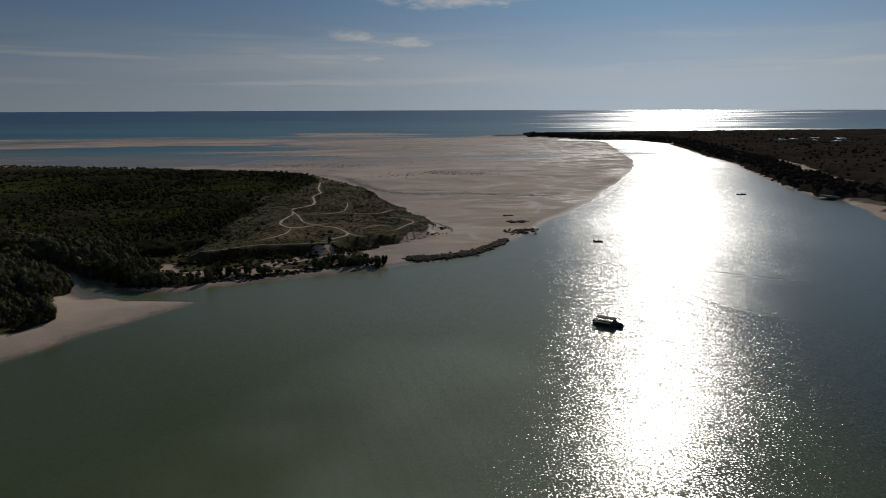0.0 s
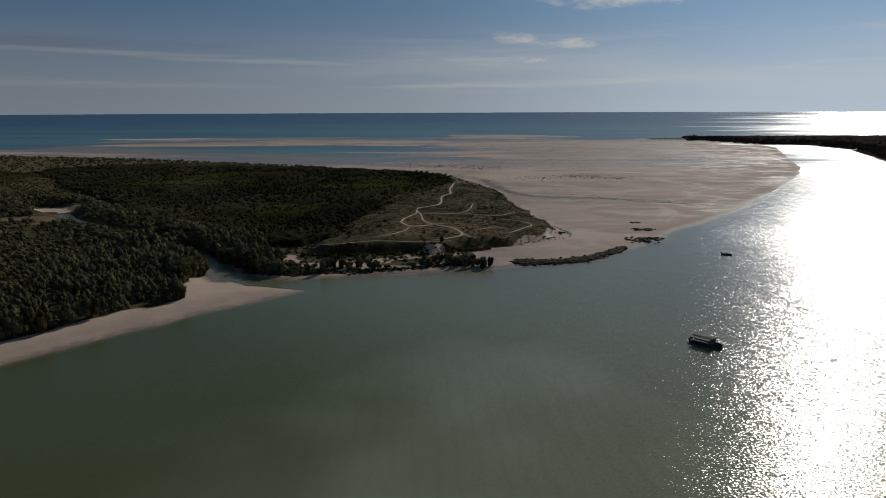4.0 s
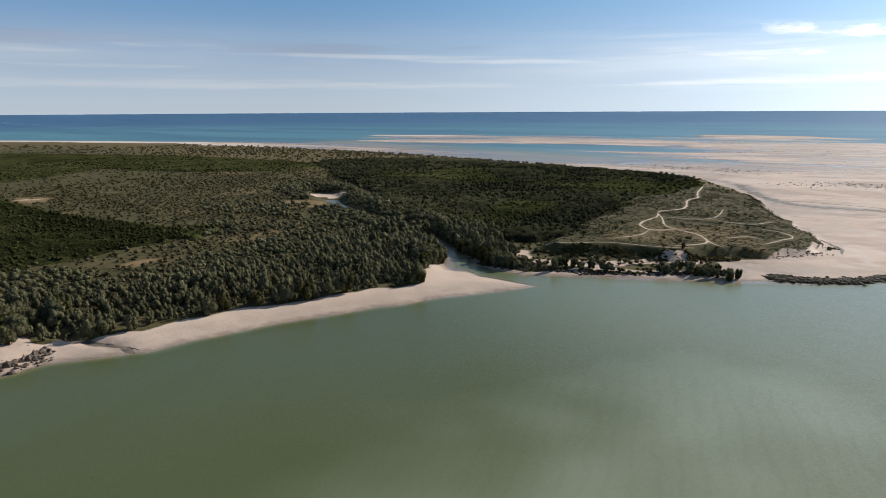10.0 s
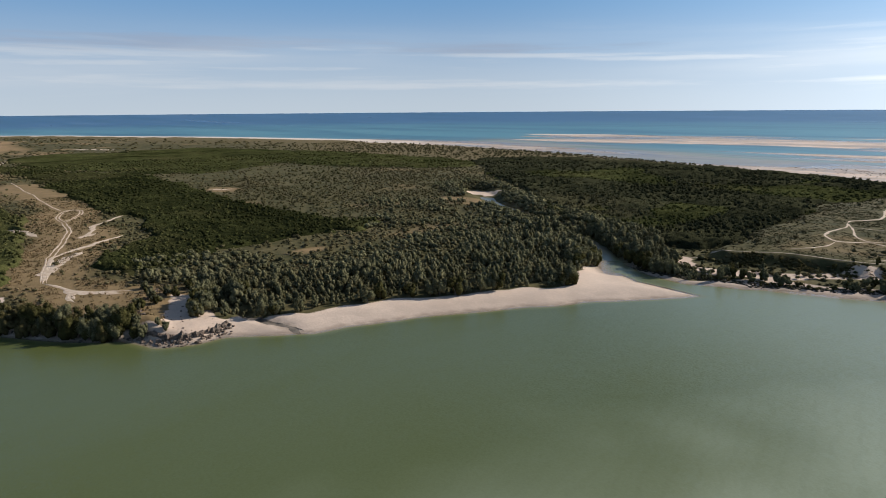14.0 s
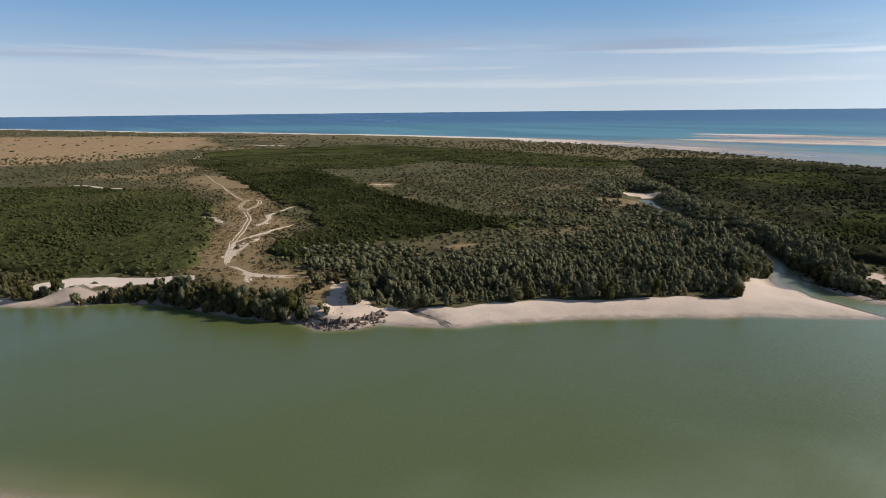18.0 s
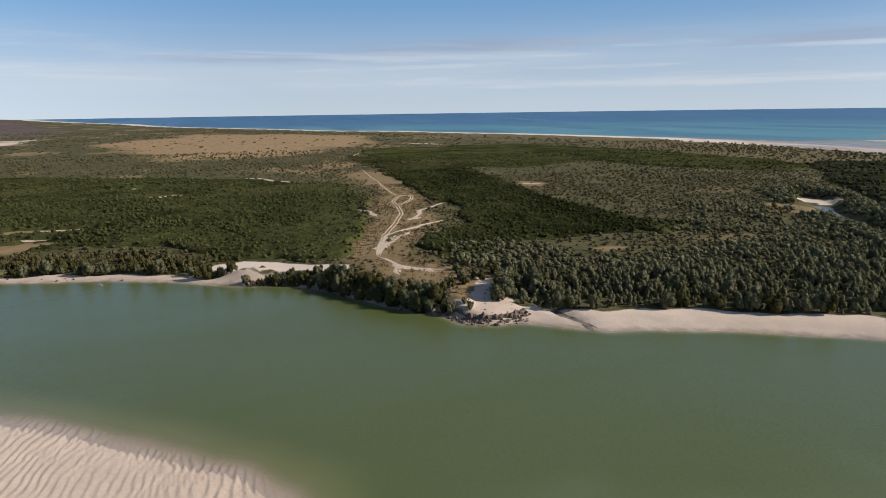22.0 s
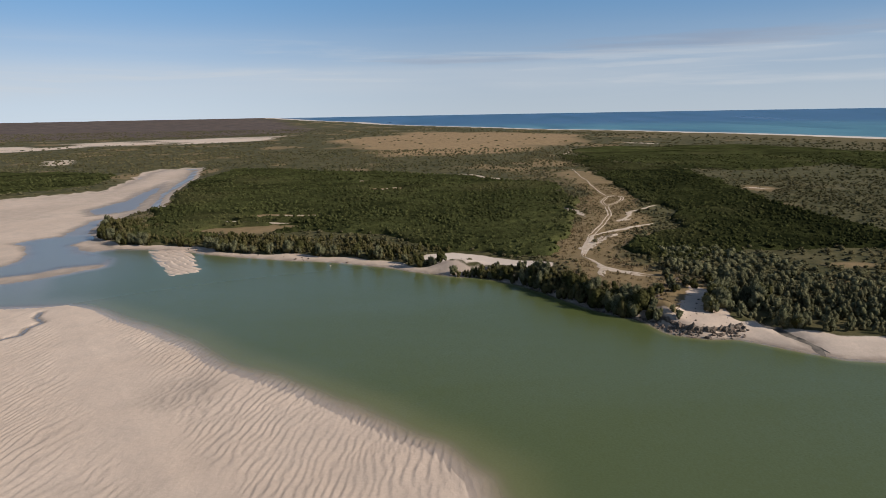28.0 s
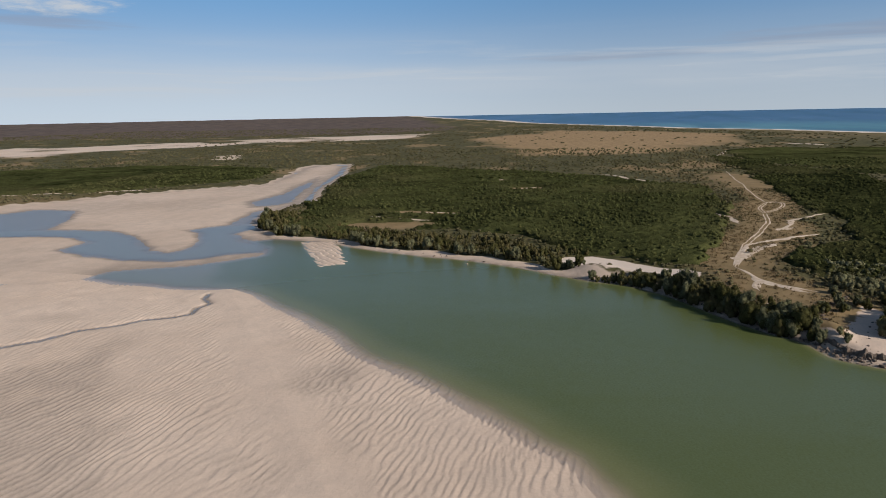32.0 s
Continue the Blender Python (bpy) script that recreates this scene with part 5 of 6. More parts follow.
protos = [shore_tree(rs, shore_leaf, "bushy grey-green coastal tree at the edge of the beach") for k in range(4)]
protos += [shore_tree(rs, scrub_leaf, "bushy olive-green coastal tree at the edge of the beach") for k in range(2)]
tree_spots = [(x, y, z, 0.62 + 0.5 * rs.rand()) for x, y, z in FRONT_TREES]
# the dark stand on the point, the spit's lone bush and the bushes on the cliff
for c, r, count, s in (((-30, 225), 9, 26, 0.62), ((-43, 219), 3, 6, 0.5), ((-72, 208), 4.5, 11, 0.6), ((-62, 212), 3.5, 8, 0.6), ((-93, 203), 5, 7, 0.55), ((-116, 189), 4, 4, 0.95), ((-159, 67), 3.2, 6, 0.85), ((-158, 76), 4, 5, 1.0), ((-149.5, 61.5), 2.4, 9, 0.72), ((-154, 65), 3.0, 9, 0.95), ((-160, 70), 3.0, 5, 1.0), ((-164, 52), 2.4, 5, 0.45), ((-170, 62), 2.5, 4, 0.5), ((-150, 46), 4, 9, 0.6), ((-144, 51), 2.2, 4, 0.4), ((-166, 56.5), 3, 5, 0.5), ((-172, 69), 3.5, 5, 0.6), ((-178, 58), 2.5, 4, 0.4)):
    for k in range(count):
        a, d = rs.rand() * 6.28, r * rs.rand() ** 0.5
        x, y = c[0] + 1.3 * d * math.cos(a), c[1] + 0.5 * d * math.sin(a)
        tree_spots.append((x, y, None, s * (0.8 + 0.4 * rs.rand())))
for (ax, ay), (bx_, by_) in zip(CLIFF, CLIFF[1:]):
    for k in range(4 if by_ < 16 else 10):
        t, off = rs.rand(), 0.2 + (2.0 if by_ < 16 else 5.0) * rs.rand()
        nx_, ny_ = -(by_ - ay), bx_ - ax
        q = math.hypot(nx_, ny_)
        tree_spots.append((ax + t * (bx_ - ax) + nx_ / q * off, ay + t * (by_ - ay) + ny_ / q * off, None, (0.55 if by_ < 16 else 0.72) + 0.55 * rs.rand()))
for k in range(12):
    t = rs.rand() * (len(TERRACE) - 1.001)
    i = int(t)
    t -= i
    tree_spots.append((TERRACE[i][0] * (1 - t) + TERRACE[i + 1][0] * t - 2.5 + rs.randn(), TERRACE[i][1] * (1 - t) + TERRACE[i + 1][1] * t + 6.5 + 1.2 * rs.randn(), None, 0.3 + 0.2 * rs.rand()))
for k in range(14):
    t = rs.rand()
    tree_spots.append((-207 + 18 * t + 0.8 * rs.randn(), -19 + 36 * t + 0.8 * rs.randn(), None, 0.35 + 0.25 * rs.rand()))
for k, (x, y, z, s) in enumerate(tree_spots):
    z = float(ground_z(np.array([x]), np.array([y]))[0]) if z is None else z
    m = Matrix.LocRotScale((x, y, z - 0.05), Euler((0, 0, rs.rand() * 6.28)), (s * (0.85 + 0.3 * rs.rand()), s * (0.85 + 0.3 * rs.rand()), s))
    if k < len(protos):
        protos[k].matrix_basis = m
    else:
        o = copy_thing(protos[rs.randint(len(protos))], Matrix.Identity(4))
        o.matrix_basis = m


# ---- sandy tracks ----
def ribbon(pts, width, off=0.0, step=0.9, rag=1.1):
    """A strip along a plan line, rounded at its bends, lying just over the ground."""
    p = np.array(pts, float)
    for _ in range(3):
        q = np.empty((2 * len(p) - 2, 2))
        q[0::2], q[1::2] = 0.75 * p[:-1] + 0.25 * p[1:], 0.25 * p[:-1] + 0.75 * p[1:]
        p = np.concatenate([p[:1], q, p[-1:]])
    seg = np.hypot(*np.diff(p, axis=0).T)
    s = np.concatenate([[0], np.cumsum(seg)])
    u = np.linspace(0, s[-1], max(4, int(s[-1] / step)))
    x, y = np.interp(u, s, p[:, 0]), np.interp(u, s, p[:, 1])
    sway = min(2.0, 0.5 * width + 0.5)
    x, y = x + sway * rough(x, y, 13, 3), y + sway * rough(x + 50, y, 13, 3)
    tx, ty = np.gradient(x), np.gradient(y)
    ln = np.hypot(tx, ty)
    nx_, ny_ = -ty / ln, tx / ln
    taper = 0.15 + 0.85 * smooth(np.minimum(u, u[-1] - u), 0, min(7.0, 0.3 * u[-1]))
    cols = []
    for e in (-1, -0.35, 0.35, 1):
        w = off + e * width * 0.5 * taper * (1 + (rag * rough(x + 31 * e, y, 4, 3) if abs(e) == 1 else 0))
        cx, cy = x + nx_ * w, y + ny_ * w
        cols.append(np.stack([cx, cy, ground_z(cx, cy) + (0.10 if abs(e) < 1 else 0.02)], 1))
    v = np.stack(cols, 1).reshape(-1, 3)
    k = np.arange(len(u) - 1)[:, None] * 4 + np.arange(3)[None]
    k = k.ravel()
    return v, np.stack([k, k + 1, k + 5, k + 4], 1)


SCARS = [([(-213, 38.5), (-222, 41.5), (-230, 44.5), (-240, 49), (-249, 57)], 4.2), ([(-277, 63), (-281, 67), (-285, 71)], 3.6), ([(-323, 44.5), (-316, 48), (-310, 50.5), (-294, 49)], 2.6), ([(-191, 40), (-186, 46), (-180, 53)], 2.4), ([(-170, 40), (-163, 44), (-157, 45)], 2.6), ([(-249, 51), (-253, 57), (-260, 64), (-264, 69)], 3.0), ([(-292, 71), (-299, 73), (-306, 76)], 2.6), ([(-196, 40), (-190, 41), (-184, 40)], 2.0), ([(-521, -22), (-529, -11), (-505, -2), (-490, 4), (-480, 17)], 4.0), ([(-415, -71), (-425, -66), (-434, -58)], 2.2), ([(-468, -108), (-476, -98), (-483, -89)], 2.5),
         ([(-292, -126), (-287, -112), (-285, -92)], 3.6), ([(-1023, 226), (-990, 243), (-960, 258)], 16), ([(-414, 172), (-408, 178), (-404, 186)], 6), ([(-391, 604), (-405, 615), (-426, 627)], 12),
         ([(-300, 560), (-280, 549), (-262, 541)], 6), ([(-240, 528), (-228, 519), (-214, 516)], 5), ([(-339, -432), (-352, -412), (-366, -394), (-396, -353)], 5), ([(-775, -535), (-730, -510), (-686, -478)], 26),
         ([(345, 711), (342, 650), (333, 608), (318, 555), (303, 509), (294, 470)], 11), ([(366, 991), (410, 990), (459, 986)], 40), ([(500, 912), (560, 930), (600, 960)], 14), ([(-309, -106), (-311, -95), (-309, -84)], 1.6), ([(-750, 95), (-800, 110), (-850, 118)], 4), ([(-600, 330), (-560, 345)], 4)]


def track(name, pts, width, ruts, label):
    if ruts:
        a, fa = ribbon(pts, width * 0.27, -width * 0.36)
        b, fb = ribbon(pts, width * 0.27, width * 0.36)
        v, f = np.concatenate([a, b]), np.concatenate([fa, fb + len(a)])
    else:
        v, f = ribbon(pts, width)
    me = sheet(name, v[:, 0], v[:, 1], v[:, 2], f, [track_mat])
    return tagged(new(name, me), label, "track", kind="structure")


for key, pts in TRACKS.items():
    track("sand_track", pts, {"main": 2.2, "loop": 1.9, "inland": 0.8, "side": 1.8, "edge": 1.3, "shore": 1.5, "turnout": 1.2, "spur": 1.3}[key], key in ("main", "loop"), "pale sandy vehicle track through dune grass")
for pts, width in SCARS:
    track("sand_scar", pts, width, False, "bare patch of pale sand among the scrub")
for key, pts in POINT_TRACKS.items():
    track("sand_track", pts, {"north": 1.0, "south": 0.9, "loop": 1.0, "middle": 0.8, "west": 0.8, "stub": 0.7}.get(key, 0.45), False, "narrow pale sand path across the grassy point")


mud, n = material("wet_dark_mud")
pos = n.add("NewGeometry").outputs["Position"]
col = n.mix(n.ramp(n.noise(pos, 0.8, 5.0, 0.6), 0.3, 0.7), rgb(0.10, 0.082, 0.066), rgb(0.20, 0.165, 0.13))
n.add("OutputMaterial", Surface=n.add("BsdfPrincipled", Base_Color=col, Roughness=0.8))
for pts, width in ((BEACH_DRAIN, 2.0), ([(-144, 73.3), (-133, 76.5), (-124, 79)], 0.8), (FLAT_DRAIN[1:], 5.5), ([(-40, 434), (-20, 438), (4, 436), (20, 432), (16, 424)], 1.0), ([(8, 424), (30, 421), (52, 417), (66, 414)], 1.2), ([(-6, 318), (4, 300), (7, 286)], 1.6)):
    v, f = ribbon(pts, width, rag=1.5)
    tagged(new("drain", sheet("drain", v[:, 0], v[:, 1], v[:, 2], f, [mud])), "narrow dark drain cut across the wet sand", "drain", kind="structure")


# ---- rocks ----
def boulder(rs, flat):
    """An angular boulder about 1 across."""
    bm = bmesh.new()
    bmesh.ops.create_icosphere(bm, subdivisions=1, radius=0.5)
    for w in bm.verts:
        w.co *= 0.72 + 0.5 * rs.rand()
        w.co.z *= flat
    me = bpy.data.meshes.new("rock")
    bm.to_mesh(me)
    bm.free()
    me.materials.append(rock_mat)
    return me


rocks = [boulder(rs, 0.55 + 0.3 * rs.rand()) for k in range(7)]


def put_rock(x, y, size, sink=0.25):
    ob = new("rock", rocks[rs.randint(len(rocks))])
    z = float(ground_z(np.array([x]), np.array([y]))[0])
    ob.matrix_basis = Matrix.LocRotScale((x, y, max(z, -0.5) + size * (0.35 - sink)), Euler((0.3 * rs.randn(), 0.3 * rs.randn(), rs.rand() * 6.28)), (size * (0.8 + 0.5 * rs.rand()), size * (0.8 + 0.4 * rs.rand()), size))
    return tagged(ob, "angular brown boulder fallen at the water's edge", "rock", "boulders along the bank")


TIP_FOOT = [(-149, 43), (-143, 46), (-138, 48.5), (-135, 52), (-134, 57), (-134.5, 63), (-137, 67)]
for (ax, ay), (cx, cy) in zip(TIP_FOOT, TIP_FOOT[1:]):
    for k in range(20):
        t, off = rs.rand(), -0.8 + 3.4 * rs.rand()
        nx_, ny_ = -(cy - ay), cx - ax
        q = math.hypot(nx_, ny_)
        put_rock(ax + t * (cx - ax) + nx_ / q * off, ay + t * (cy - ay) + ny_ / q * off, 0.5 + 1.0 * rs.rand() ** 2)
for k in range(38):
    t = rs.rand() * (len(CLIFF) - 1)
    i = min(int(t), len(CLIFF) - 2)
    t -= i
    put_rock(CLIFF[i][0] * (1 - t) + CLIFF[i + 1][0] * t + rs.randn() - 0.6, CLIFF[i][1] * (1 - t) + CLIFF[i + 1][1] * t + rs.randn() * 0.8 + 0.6, 0.5 + 0.8 * rs.rand())
for k in range(25):
    t = rs.rand() ** 1.3
    put_rock(-219 - 20 * t + rs.randn() * 0.8, -64 - 60 * t + rs.randn(), 0.3 + 0.7 * rs.rand() ** 2)
for k in range(24):
    t = rs.rand()
    put_rock(-216 + 18 * t + rs.randn() * 0.8, -56 + 38 * t + rs.randn(), 0.4 + 0.6 * rs.rand())

KNOLL_FACE = [(-176, 61), (-170, 57), (-167, 53), (-162, 50.5), (-157, 50)]
for (ax, ay), (cx, cy) in zip(KNOLL_FACE, KNOLL_FACE[1:]):
    for k in range(9):
        t = rs.rand()
        put_rock(ax + t * (cx - ax) + 0.8 * rs.randn(), ay + t * (cy - ay) + 0.8 * rs.randn(), 0.5 + 0.9 * rs.rand())
for k in range(52):
    x, y = -158 + 21 * rs.rand(), 50 + 14 * rs.rand()
    put_rock(x, y, 0.2 + 0.6 * rs.rand() ** 2, 0.3)

# low broken cliff at the tip: upright slabs under the sandy shelf
ledge = tagged(new("rock_ledge"), "low broken sandstone ledge above the water", "rock ledge")
for k in range(46):
    t = k / 45 * (len(TIP_FOOT) - 1.001)
    i = int(t)
    t -= i
    ax, ay = TIP_FOOT[i]
    cx, cy = TIP_FOOT[i + 1]
    x, y = ax + t * (cx - ax), ay + t * (cy - ay)
    q = math.hypot(cx - ax, cy - ay)
    nx_, ny_ = -(cy - ay) / q, (cx - ax) / q
    ob = new("rock_slab", rocks[rs.randint(len(rocks))])
    ob.parent = ledge
    off = 2.6 + 0.8 * rs.rand()
    ob.matrix_basis = Matrix.LocRotScale((x + nx_ * off, y + ny_ * off, 1.0 + 0.3 * rs.rand()), Euler((0.15 * rs.randn(), 0.15 * rs.randn(), math.atan2(cy - ay, cx - ax) + 0.3 * rs.randn())), (1.5 + rs.rand(), 1.2 + 0.8 * rs.rand(), 2.6 + 0.9 * rs.rand()))


def rubble(name, spots, mat, label, category, flat=0.7):
    """Many small stones joined into one object of kind stuff: x, y, z, size."""
    vs, fs = [], []
    for k, (x, y, z, s) in enumerate(spots):
        v = ICO_V * (0.35 + 0.35 * rs.rand(12, 1)) * s * np.array([1.2, 1.2, flat]) + np.array([x, y, z])
        vs.append(v), fs.append(ICO_F + 12 * k)
    v, f = np.concatenate(vs), np.concatenate(fs)
    return tagged(new(name, sheet(name, v[:, 0], v[:, 1], v[:, 2], f, [mat])), label, category, kind="stuff")


# dark rock bar at the edge of the sand, and its outliers
ROCK_BAR = [(-11, 235), (-6, 235), (0, 237), (8, 241), (15, 247), (22, 257), (28, 268)]
spots = []
for (ax, ay), (cx, cy) in zip(ROCK_BAR, ROCK_BAR[1:]):
    for k in range(400):
        t = rs.rand()
        wide = 3.0 if ax < 14 else 2.0
        x, y = ax + t * (cx - ax) + 0.6 * wide * rs.randn() * 0.7, ay + t * (cy - ay) + wide * rs.randn() * 0.6
        spots.append((x, y, 0.12 + 0.3 * rs.rand(), 0.45 + 1.0 * rs.rand() ** 2))
for c, r, count in (((36, 285), 4, 60), ((41, 291), 2.5, 40), ((39, 312), 2.6, 45), ((37, 331), 2, 14), ((3, 296), 2, 8)):
    for k in range(count):
        spots.append((c[0] + 1.5 * r * rs.randn() * 0.6, c[1] + r * rs.randn() * 0.6, 0.25 + 0.25 * rs.rand(), 0.6 + 0.9 * rs.rand()))
for (ax, ay), (cx, cy) in zip(ROCK_BAR, ROCK_BAR[1:]):
    for k in range(9):
        t = rs.rand()
        spots.append((ax + t * (cx - ax) + rs.randn(), ay + t * (cy - ay) + 1.4 * rs.randn(), -0.15, 2.2 + 1.2 * rs.rand()))
for (ax, ay), (cx, cy) in zip(ROCK_BAR, ROCK_BAR[1:]):
    for k in range(26):
        t = rs.rand()
        spots.append((ax + t * (cx - ax) + 1.2 * rs.randn(), ay + t * (cy - ay) + 1.2 * rs.randn(), -0.1, 2.0 + 1.4 * rs.rand()))
rubble("rock_bar", spots, dark_rock, "dark weed-covered rock bar at the edge of the sand", "rocks", 0.42)
spots = []
for c, r, count in (((-30, 535), 14, 60), ((-12, 556), 10, 50), ((10, 557), 12, 60), ((28, 546), 9, 40), ((-150, 624), 12, 60), ((-120, 634), 16, 70), ((-88, 625), 14, 60), ((-180, 640), 14, 50)):
    for k in range(count):
        x, y = c[0] + r * rs.randn(), c[1] + 0.8 * r * rs.randn()
        spots.append((x, y, float(ground_z(np.array([x]), np.array([y]))[0]) + 0.05, 0.5 + 0.8 * rs.rand()))
rubble("flat_stones", spots, rock_mat, "brown stones and drift on the tidal flat", "stones", 0.5)
spots = []
for (ax, ay), (cx, cy) in zip(LOW_BANK, LOW_BANK[1:]):
    for k in range(90):
        t = rs.rand()
        x, y = ax + t * (cx - ax) + 0.9 * rs.randn(), ay + t * (cy - ay) + 1.0 * rs.randn()
        spots.append((x, y, float(ground_z(np.array([x]), np.array([y]))[0]) + 0.05, 0.35 + 0.8 * rs.rand() ** 2))
rubble("drift_clumps", spots, dark_rock, "dark weed and drift clumps along the low bank", "seaweed", 0.5)


# ---- boats ----
def paint(name, colour, gloss, metal=0.0):
    m, n = material(name)
    pos = n.add("TexCoord").outputs["Object"]
    dirt = n.ramp(n.noise(pos, 2.5, 5.0, 0.65), 0.4, 0.75, 0.0, 0.35)
    col = n.mix(dirt, rgb(*colour), rgb(colour[0] * 0.55, colour[1] * 0.52, colour[2] * 0.48))
    n.add("OutputMaterial", Surface=n.add("BsdfPrincipled", Base_Color=col, Roughness=gloss, Metallic=metal))
    return m


hull_paint, cream_paint, deck_paint, alloy = paint("dark_hull_paint", (0.035, 0.04, 0.05), 0.4), paint("cream_canopy", (0.10, 0.092, 0.08), 0.8), paint("grey_deck", (0.22, 0.21, 0.20), 0.8), paint("dull_alloy", (0.45, 0.45, 0.45), 0.45, 0.9)
boat_glass, n = material("tinted_windscreen")
n.add("OutputMaterial", Surface=n.add("BsdfPrincipled", Base_Color=rgb(0.05, 0.06, 0.07), Roughness=0.08, IOR=1.5))


def shell(length, beam, depth, sheer, mat, parent, name="hull"):
    """A boat's hull: pointed bow, square stern, rounded bottom, raised sheer."""
    rows, secs = 14, 9
    vs, fs = [], []
    for i in range(rows):
        t = i / (rows - 1)
        w = beam * 0.5 * (1 - max(0, (t - 0.45) / 0.55) ** 2.2) * (0.92 + 0.08 * min(1, t * 4))
        top = depth + sheer * t ** 2
        for j in range(secs):
            u = -1 + 2 * j / (secs - 1)
            vs.append(((t - 0.5) * length, max(w, 0.02) * math.copysign(abs(u) ** 0.75, u), -0.35 * depth + (top + 0.35 * depth) * abs(u) ** 2.6))
    for i in range(rows - 1):
        for j in range(secs - 1):
            a = i * secs + j
            fs += [(a, a + 1, a + secs + 1), (a, a + secs + 1, a + secs)]
    for j in range(1, secs - 2):
        fs.append((0, j + 1, j))
    fs.append((0, secs - 1, secs - 2))
    return part(name, vs, fs, mat, parent)


def block(x0, y0, z0, x1, y1, z1, cut=0.08):
    """A box with chamfered upright edges and top."""
    c = min(cut, 0.4 * (x1 - x0), 0.4 * (y1 - y0), 0.4 * (z1 - z0))
    ring = [(x0 + c, y0), (x1 - c, y0), (x1, y0 + c), (x1, y1 - c), (x1 - c, y1), (x0 + c, y1), (x0, y1 - c), (x0, y0 + c)]
    mx, my = (x0 + x1) / 2, (y0 + y1) / 2
    sx_, sy_ = 1 - 2 * c / (x1 - x0), 1 - 2 * c / (y1 - y0)
    vs = [(x, y, z0) for x, y in ring] + [(x, y, z1 - c) for x, y in ring] + [(mx + (x - mx) * sx_, my + (y - my) * sy_, z1) for x, y in ring]
    fs = []
    for k in range(8):
        q = (k + 1) % 8
        for b in (0, 8):
            fs += [(b + k, b + q, b + 8 + q), (b + k, b + 8 + q, b + 8 + k)]
    for k in range(1, 7):
        fs += [(16, 16 + k, 16 + k + 1), (0, k + 1, k)]
    return vs, fs


def motor(parent, x, y, z):
    m = part("outboard_motor", *block(x - 0.45, y - 0.2, z + 0.3, x + 0.05, y + 0.2, z + 0.85, 0.12), hull_paint, parent, "dark outboard motor")
    leg = part("motor_leg", *block(x - 0.28, y - 0.07, z - 0.5, x - 0.1, y + 0.07, z + 0.3, 0.03), hull_paint, m)
    return m, leg


tour_boat = tagged(new("tour_boat"), "dark moored tour boat with a long cream canopy", "boat")
shell(8.8, 2.9, 0.85, 0.45, hull_paint, tour_boat)
part("deck", *block(-4.2, -1.25, 0.55, 3.0, 1.25, 0.66, 0.04), deck_paint, tour_boat)
part("canopy", *block(-3.6, -1.3, 2.35, 2.2, 1.3, 2.50, 0.06), cream_paint, tour_boat, "long cream canopy roof")
for px_ in (-3.4, -1.5, 0.4, 2.0):
    for py_ in (-1.2, 1.2):
        part("post", *limb((px_, py_, 0.6), (px_, py_, 2.4), 0.04, 0.04), alloy, tour_boat)
part("wheelhouse", *block(0.9, -0.95, 0.6, 2.3, 0.95, 1.55, 0.15), cream_paint, tour_boat)
part("windscreen", *block(1.5, -0.9, 1.5, 2.2, 0.9, 2.2, 0.12), boat_glass, tour_boat, "dark tinted windscreen")
for py_ in (-0.85, 0.85):
    part("bench", *block(-3.4, py_ - 0.3, 0.62, 0.5, py_ + 0.3, 1.05, 0.05), deck_paint, tour_boat)
    part("side_rail", *limb((-4.1, py_ * 1.5, 1.25), (3.2, py_ * 1.1, 1.4), 0.03, 0.03), alloy, tour_boat)
    motor(tour_boat, -4.4, py_ * 0.6, 0.35)
tour_boat.matrix_basis = pose(44, 158.5, 0.0, 0, 0, -32) @ Matrix.Diagonal((0.88, 0.88, 0.88, 1))


def dinghy(x, y, heading, length, label):
    b = tagged(new("dinghy"), label, "boat", "small boats")
    shell(length, length * 0.38, 0.5, 0.3, hull_paint, b)
    for k in (-0.18, 0.12):
        part("seat", *block(k * length - 0.15, -0.16 * length, 0.30, k * length + 0.15, 0.16 * length, 0.36, 0.02), alloy, b, "plain alloy bench seat")
    part("console", *block(-0.05 * length, -0.3, 0.3, 0.04 * length, 0.3, 1.15, 0.08), cream_paint, b)
    motor(b, -0.5 * length, 0, 0.2)
    b.matrix_basis = pose(x, y, 0, 0, 0, heading)
    return b


dinghy(195, 410, 5, 6.0, "small dark boat on the river")
dinghy(67, 264, -20, 3.6, "small dark dinghy near the sand point")

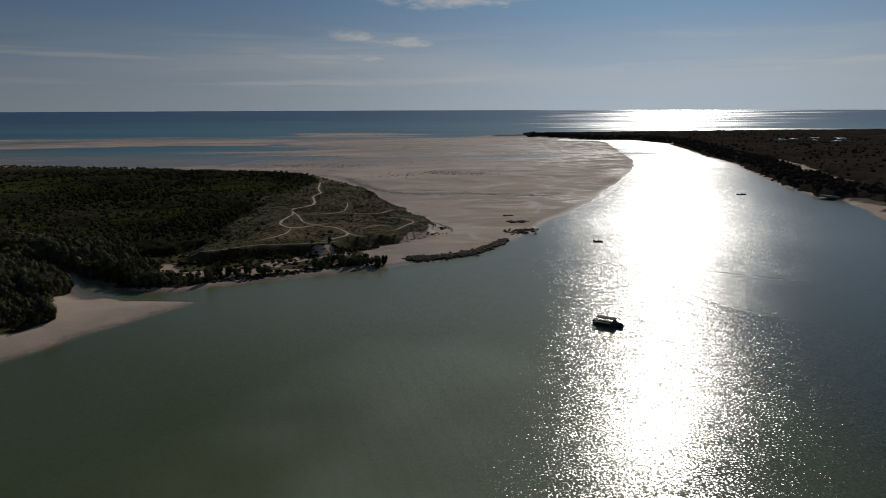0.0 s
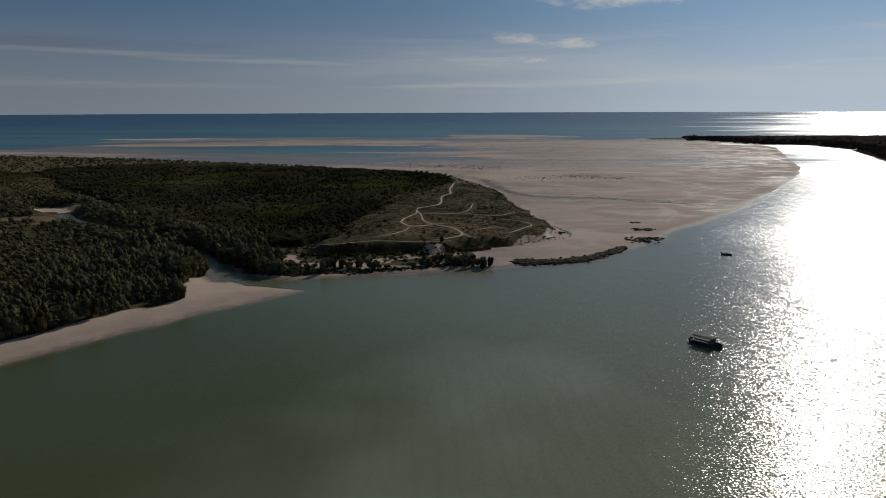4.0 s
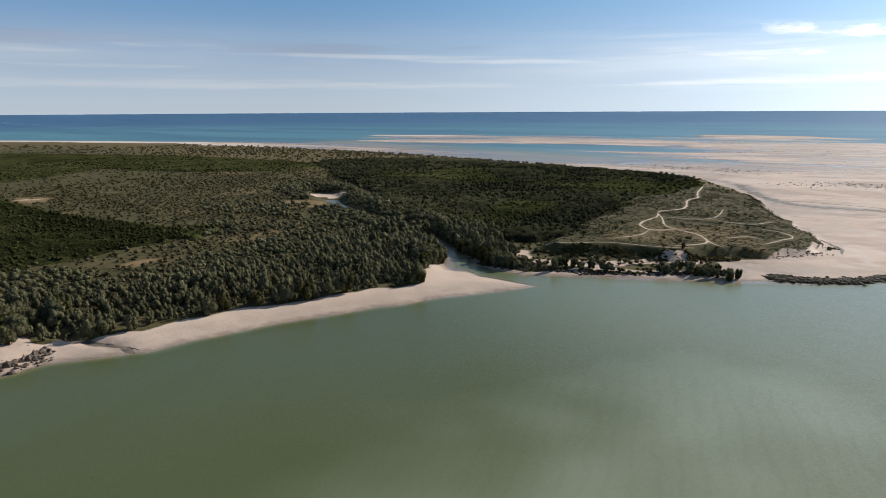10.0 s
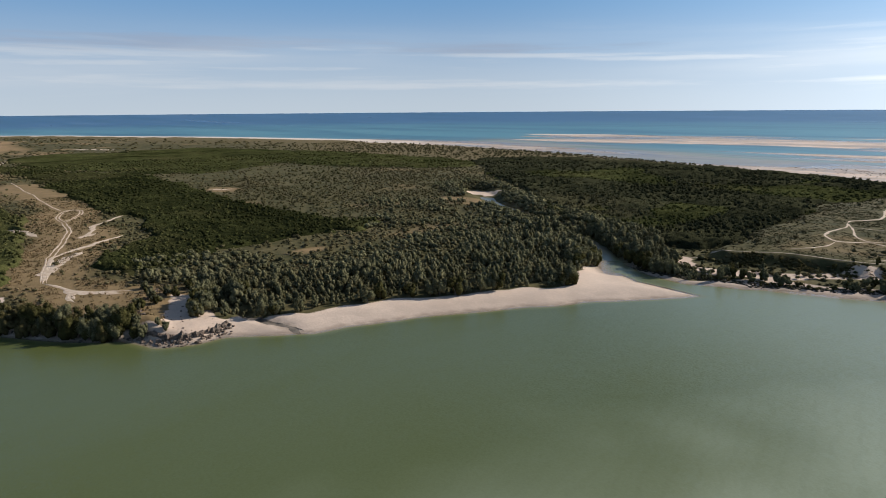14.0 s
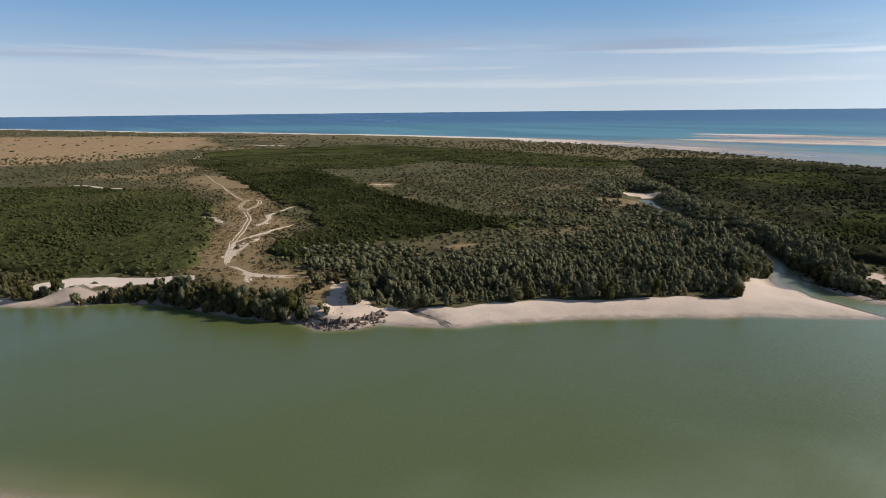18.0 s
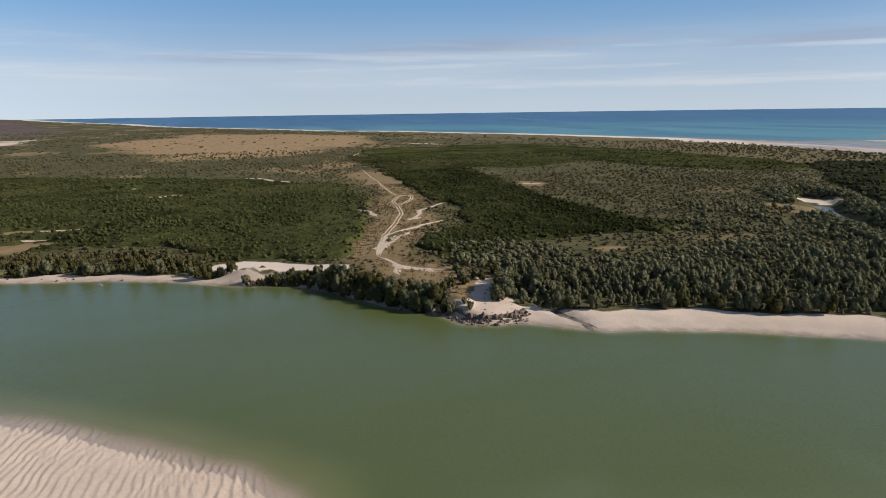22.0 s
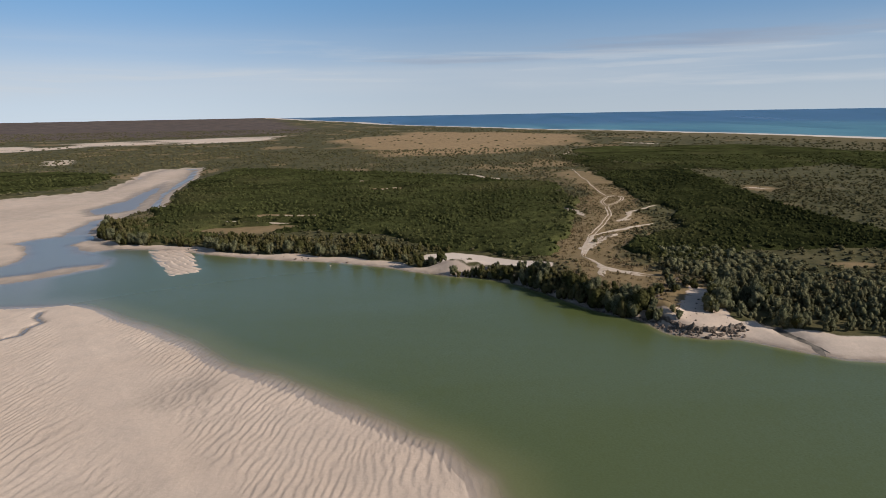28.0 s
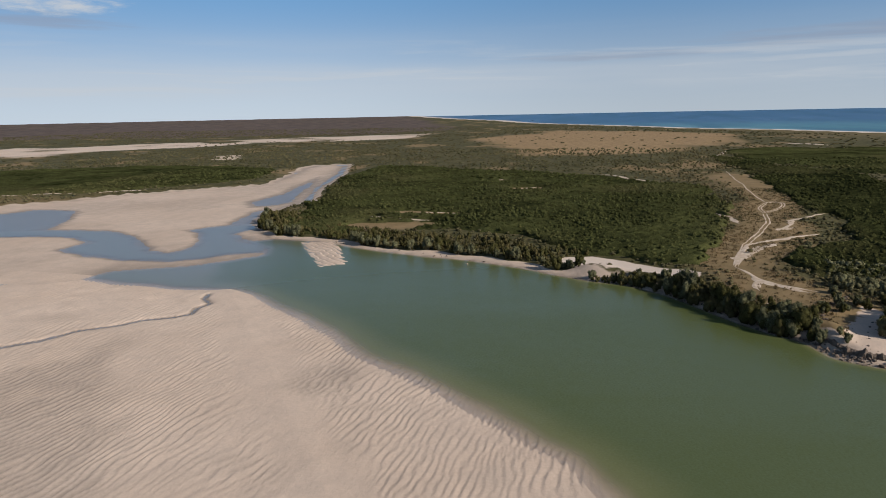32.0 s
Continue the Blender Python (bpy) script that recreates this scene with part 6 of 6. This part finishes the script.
# a bare branch stranded off the bank
snag = tagged(new("snag"), "bleached dead branch standing out of the shallows", "branch")
part("stem", *limb((-0.6, 0, -0.5), (0.7, 0.2, 1.1), 0.16, 0.07), track_mat, snag)
part("twig", *limb((0.2, 0.1, 0.5), (0.1, 1.0, 1.0), 0.07, 0.03), track_mat, snag)
part("twig", *limb((0.4, 0.15, 0.8), (1.4, -0.3, 1.2), 0.06, 0.03), track_mat, snag)
snag.matrix_basis = pose(-209, -54, -0.3)


# ---- houses beyond the river mouth ----
pale_wall, tin_roof, dark_door = paint("pale_house_wall", (0.62, 0.60, 0.55), 0.8), paint("sheet_metal_roof", (0.50, 0.50, 0.50), 0.5), paint("dark_door_paint", (0.08, 0.07, 0.06), 0.6)


def house(x, y, turn, length, depth):
    """A small single-storey house with a gable roof."""
    h = tagged(new("house"), "small pale house with a metal roof among dark trees", "house", "houses beyond the river mouth")
    part("wall", *block(-length / 2, -depth / 2, 0, length / 2, depth / 2, 2.8, 0.05), pale_wall, h)
    r, e = depth / 2 + 0.5, length / 2 + 0.5
    rv_ = [(-e, -r, 2.75), (e, -r, 2.75), (e, r, 2.75), (-e, r, 2.75), (-e, 0, 4.4), (e, 0, 4.4)]
    part("roof", rv_, [(0, 1, 5), (0, 5, 4), (2, 3, 4), (2, 4, 5), (0, 4, 3), (1, 2, 5), (0, 3, 2), (0, 2, 1)], tin_roof, h, "pale sheet metal roof")
    part("door", *block(-0.45, -depth / 2 - 0.06, 0, 0.45, -depth / 2 + 0.02, 2.05, 0.02), dark_door, h)
    for wx in (-length * 0.3, length * 0.3):
        part("window", *block(wx - 0.7, -depth / 2 - 0.05, 1.0, wx + 0.7, -depth / 2 + 0.02, 2.1, 0.02), boat_glass, h)
    h.matrix_basis = pose(x, y, float(ground_z(np.array([x]), np.array([y]))[0]) - 0.05, 0, 0, turn)
    return h


for row in ((520, 985, 10, 14, 8), (548, 1000, -8, 11, 7), (594, 1026, 15, 18, 9), (575, 935, 5, 12, 8), (616, 990, -20, 13, 7), (556, 960, 30, 10, 7), (640, 1035, 0, 16, 8)):
    house(*row)
ramp = part("boat_ramp", *block(-4, -16, -0.6, 4, 14, 0.5, 0.1), paint("worn_concrete", (0.38, 0.36, 0.33), 0.9), None)
tagged(ramp, "worn concrete boat ramp running into the river", "boat ramp", kind="structure")
ramp.matrix_basis = pose(250, 396, 0.3, -6, 0, -62)
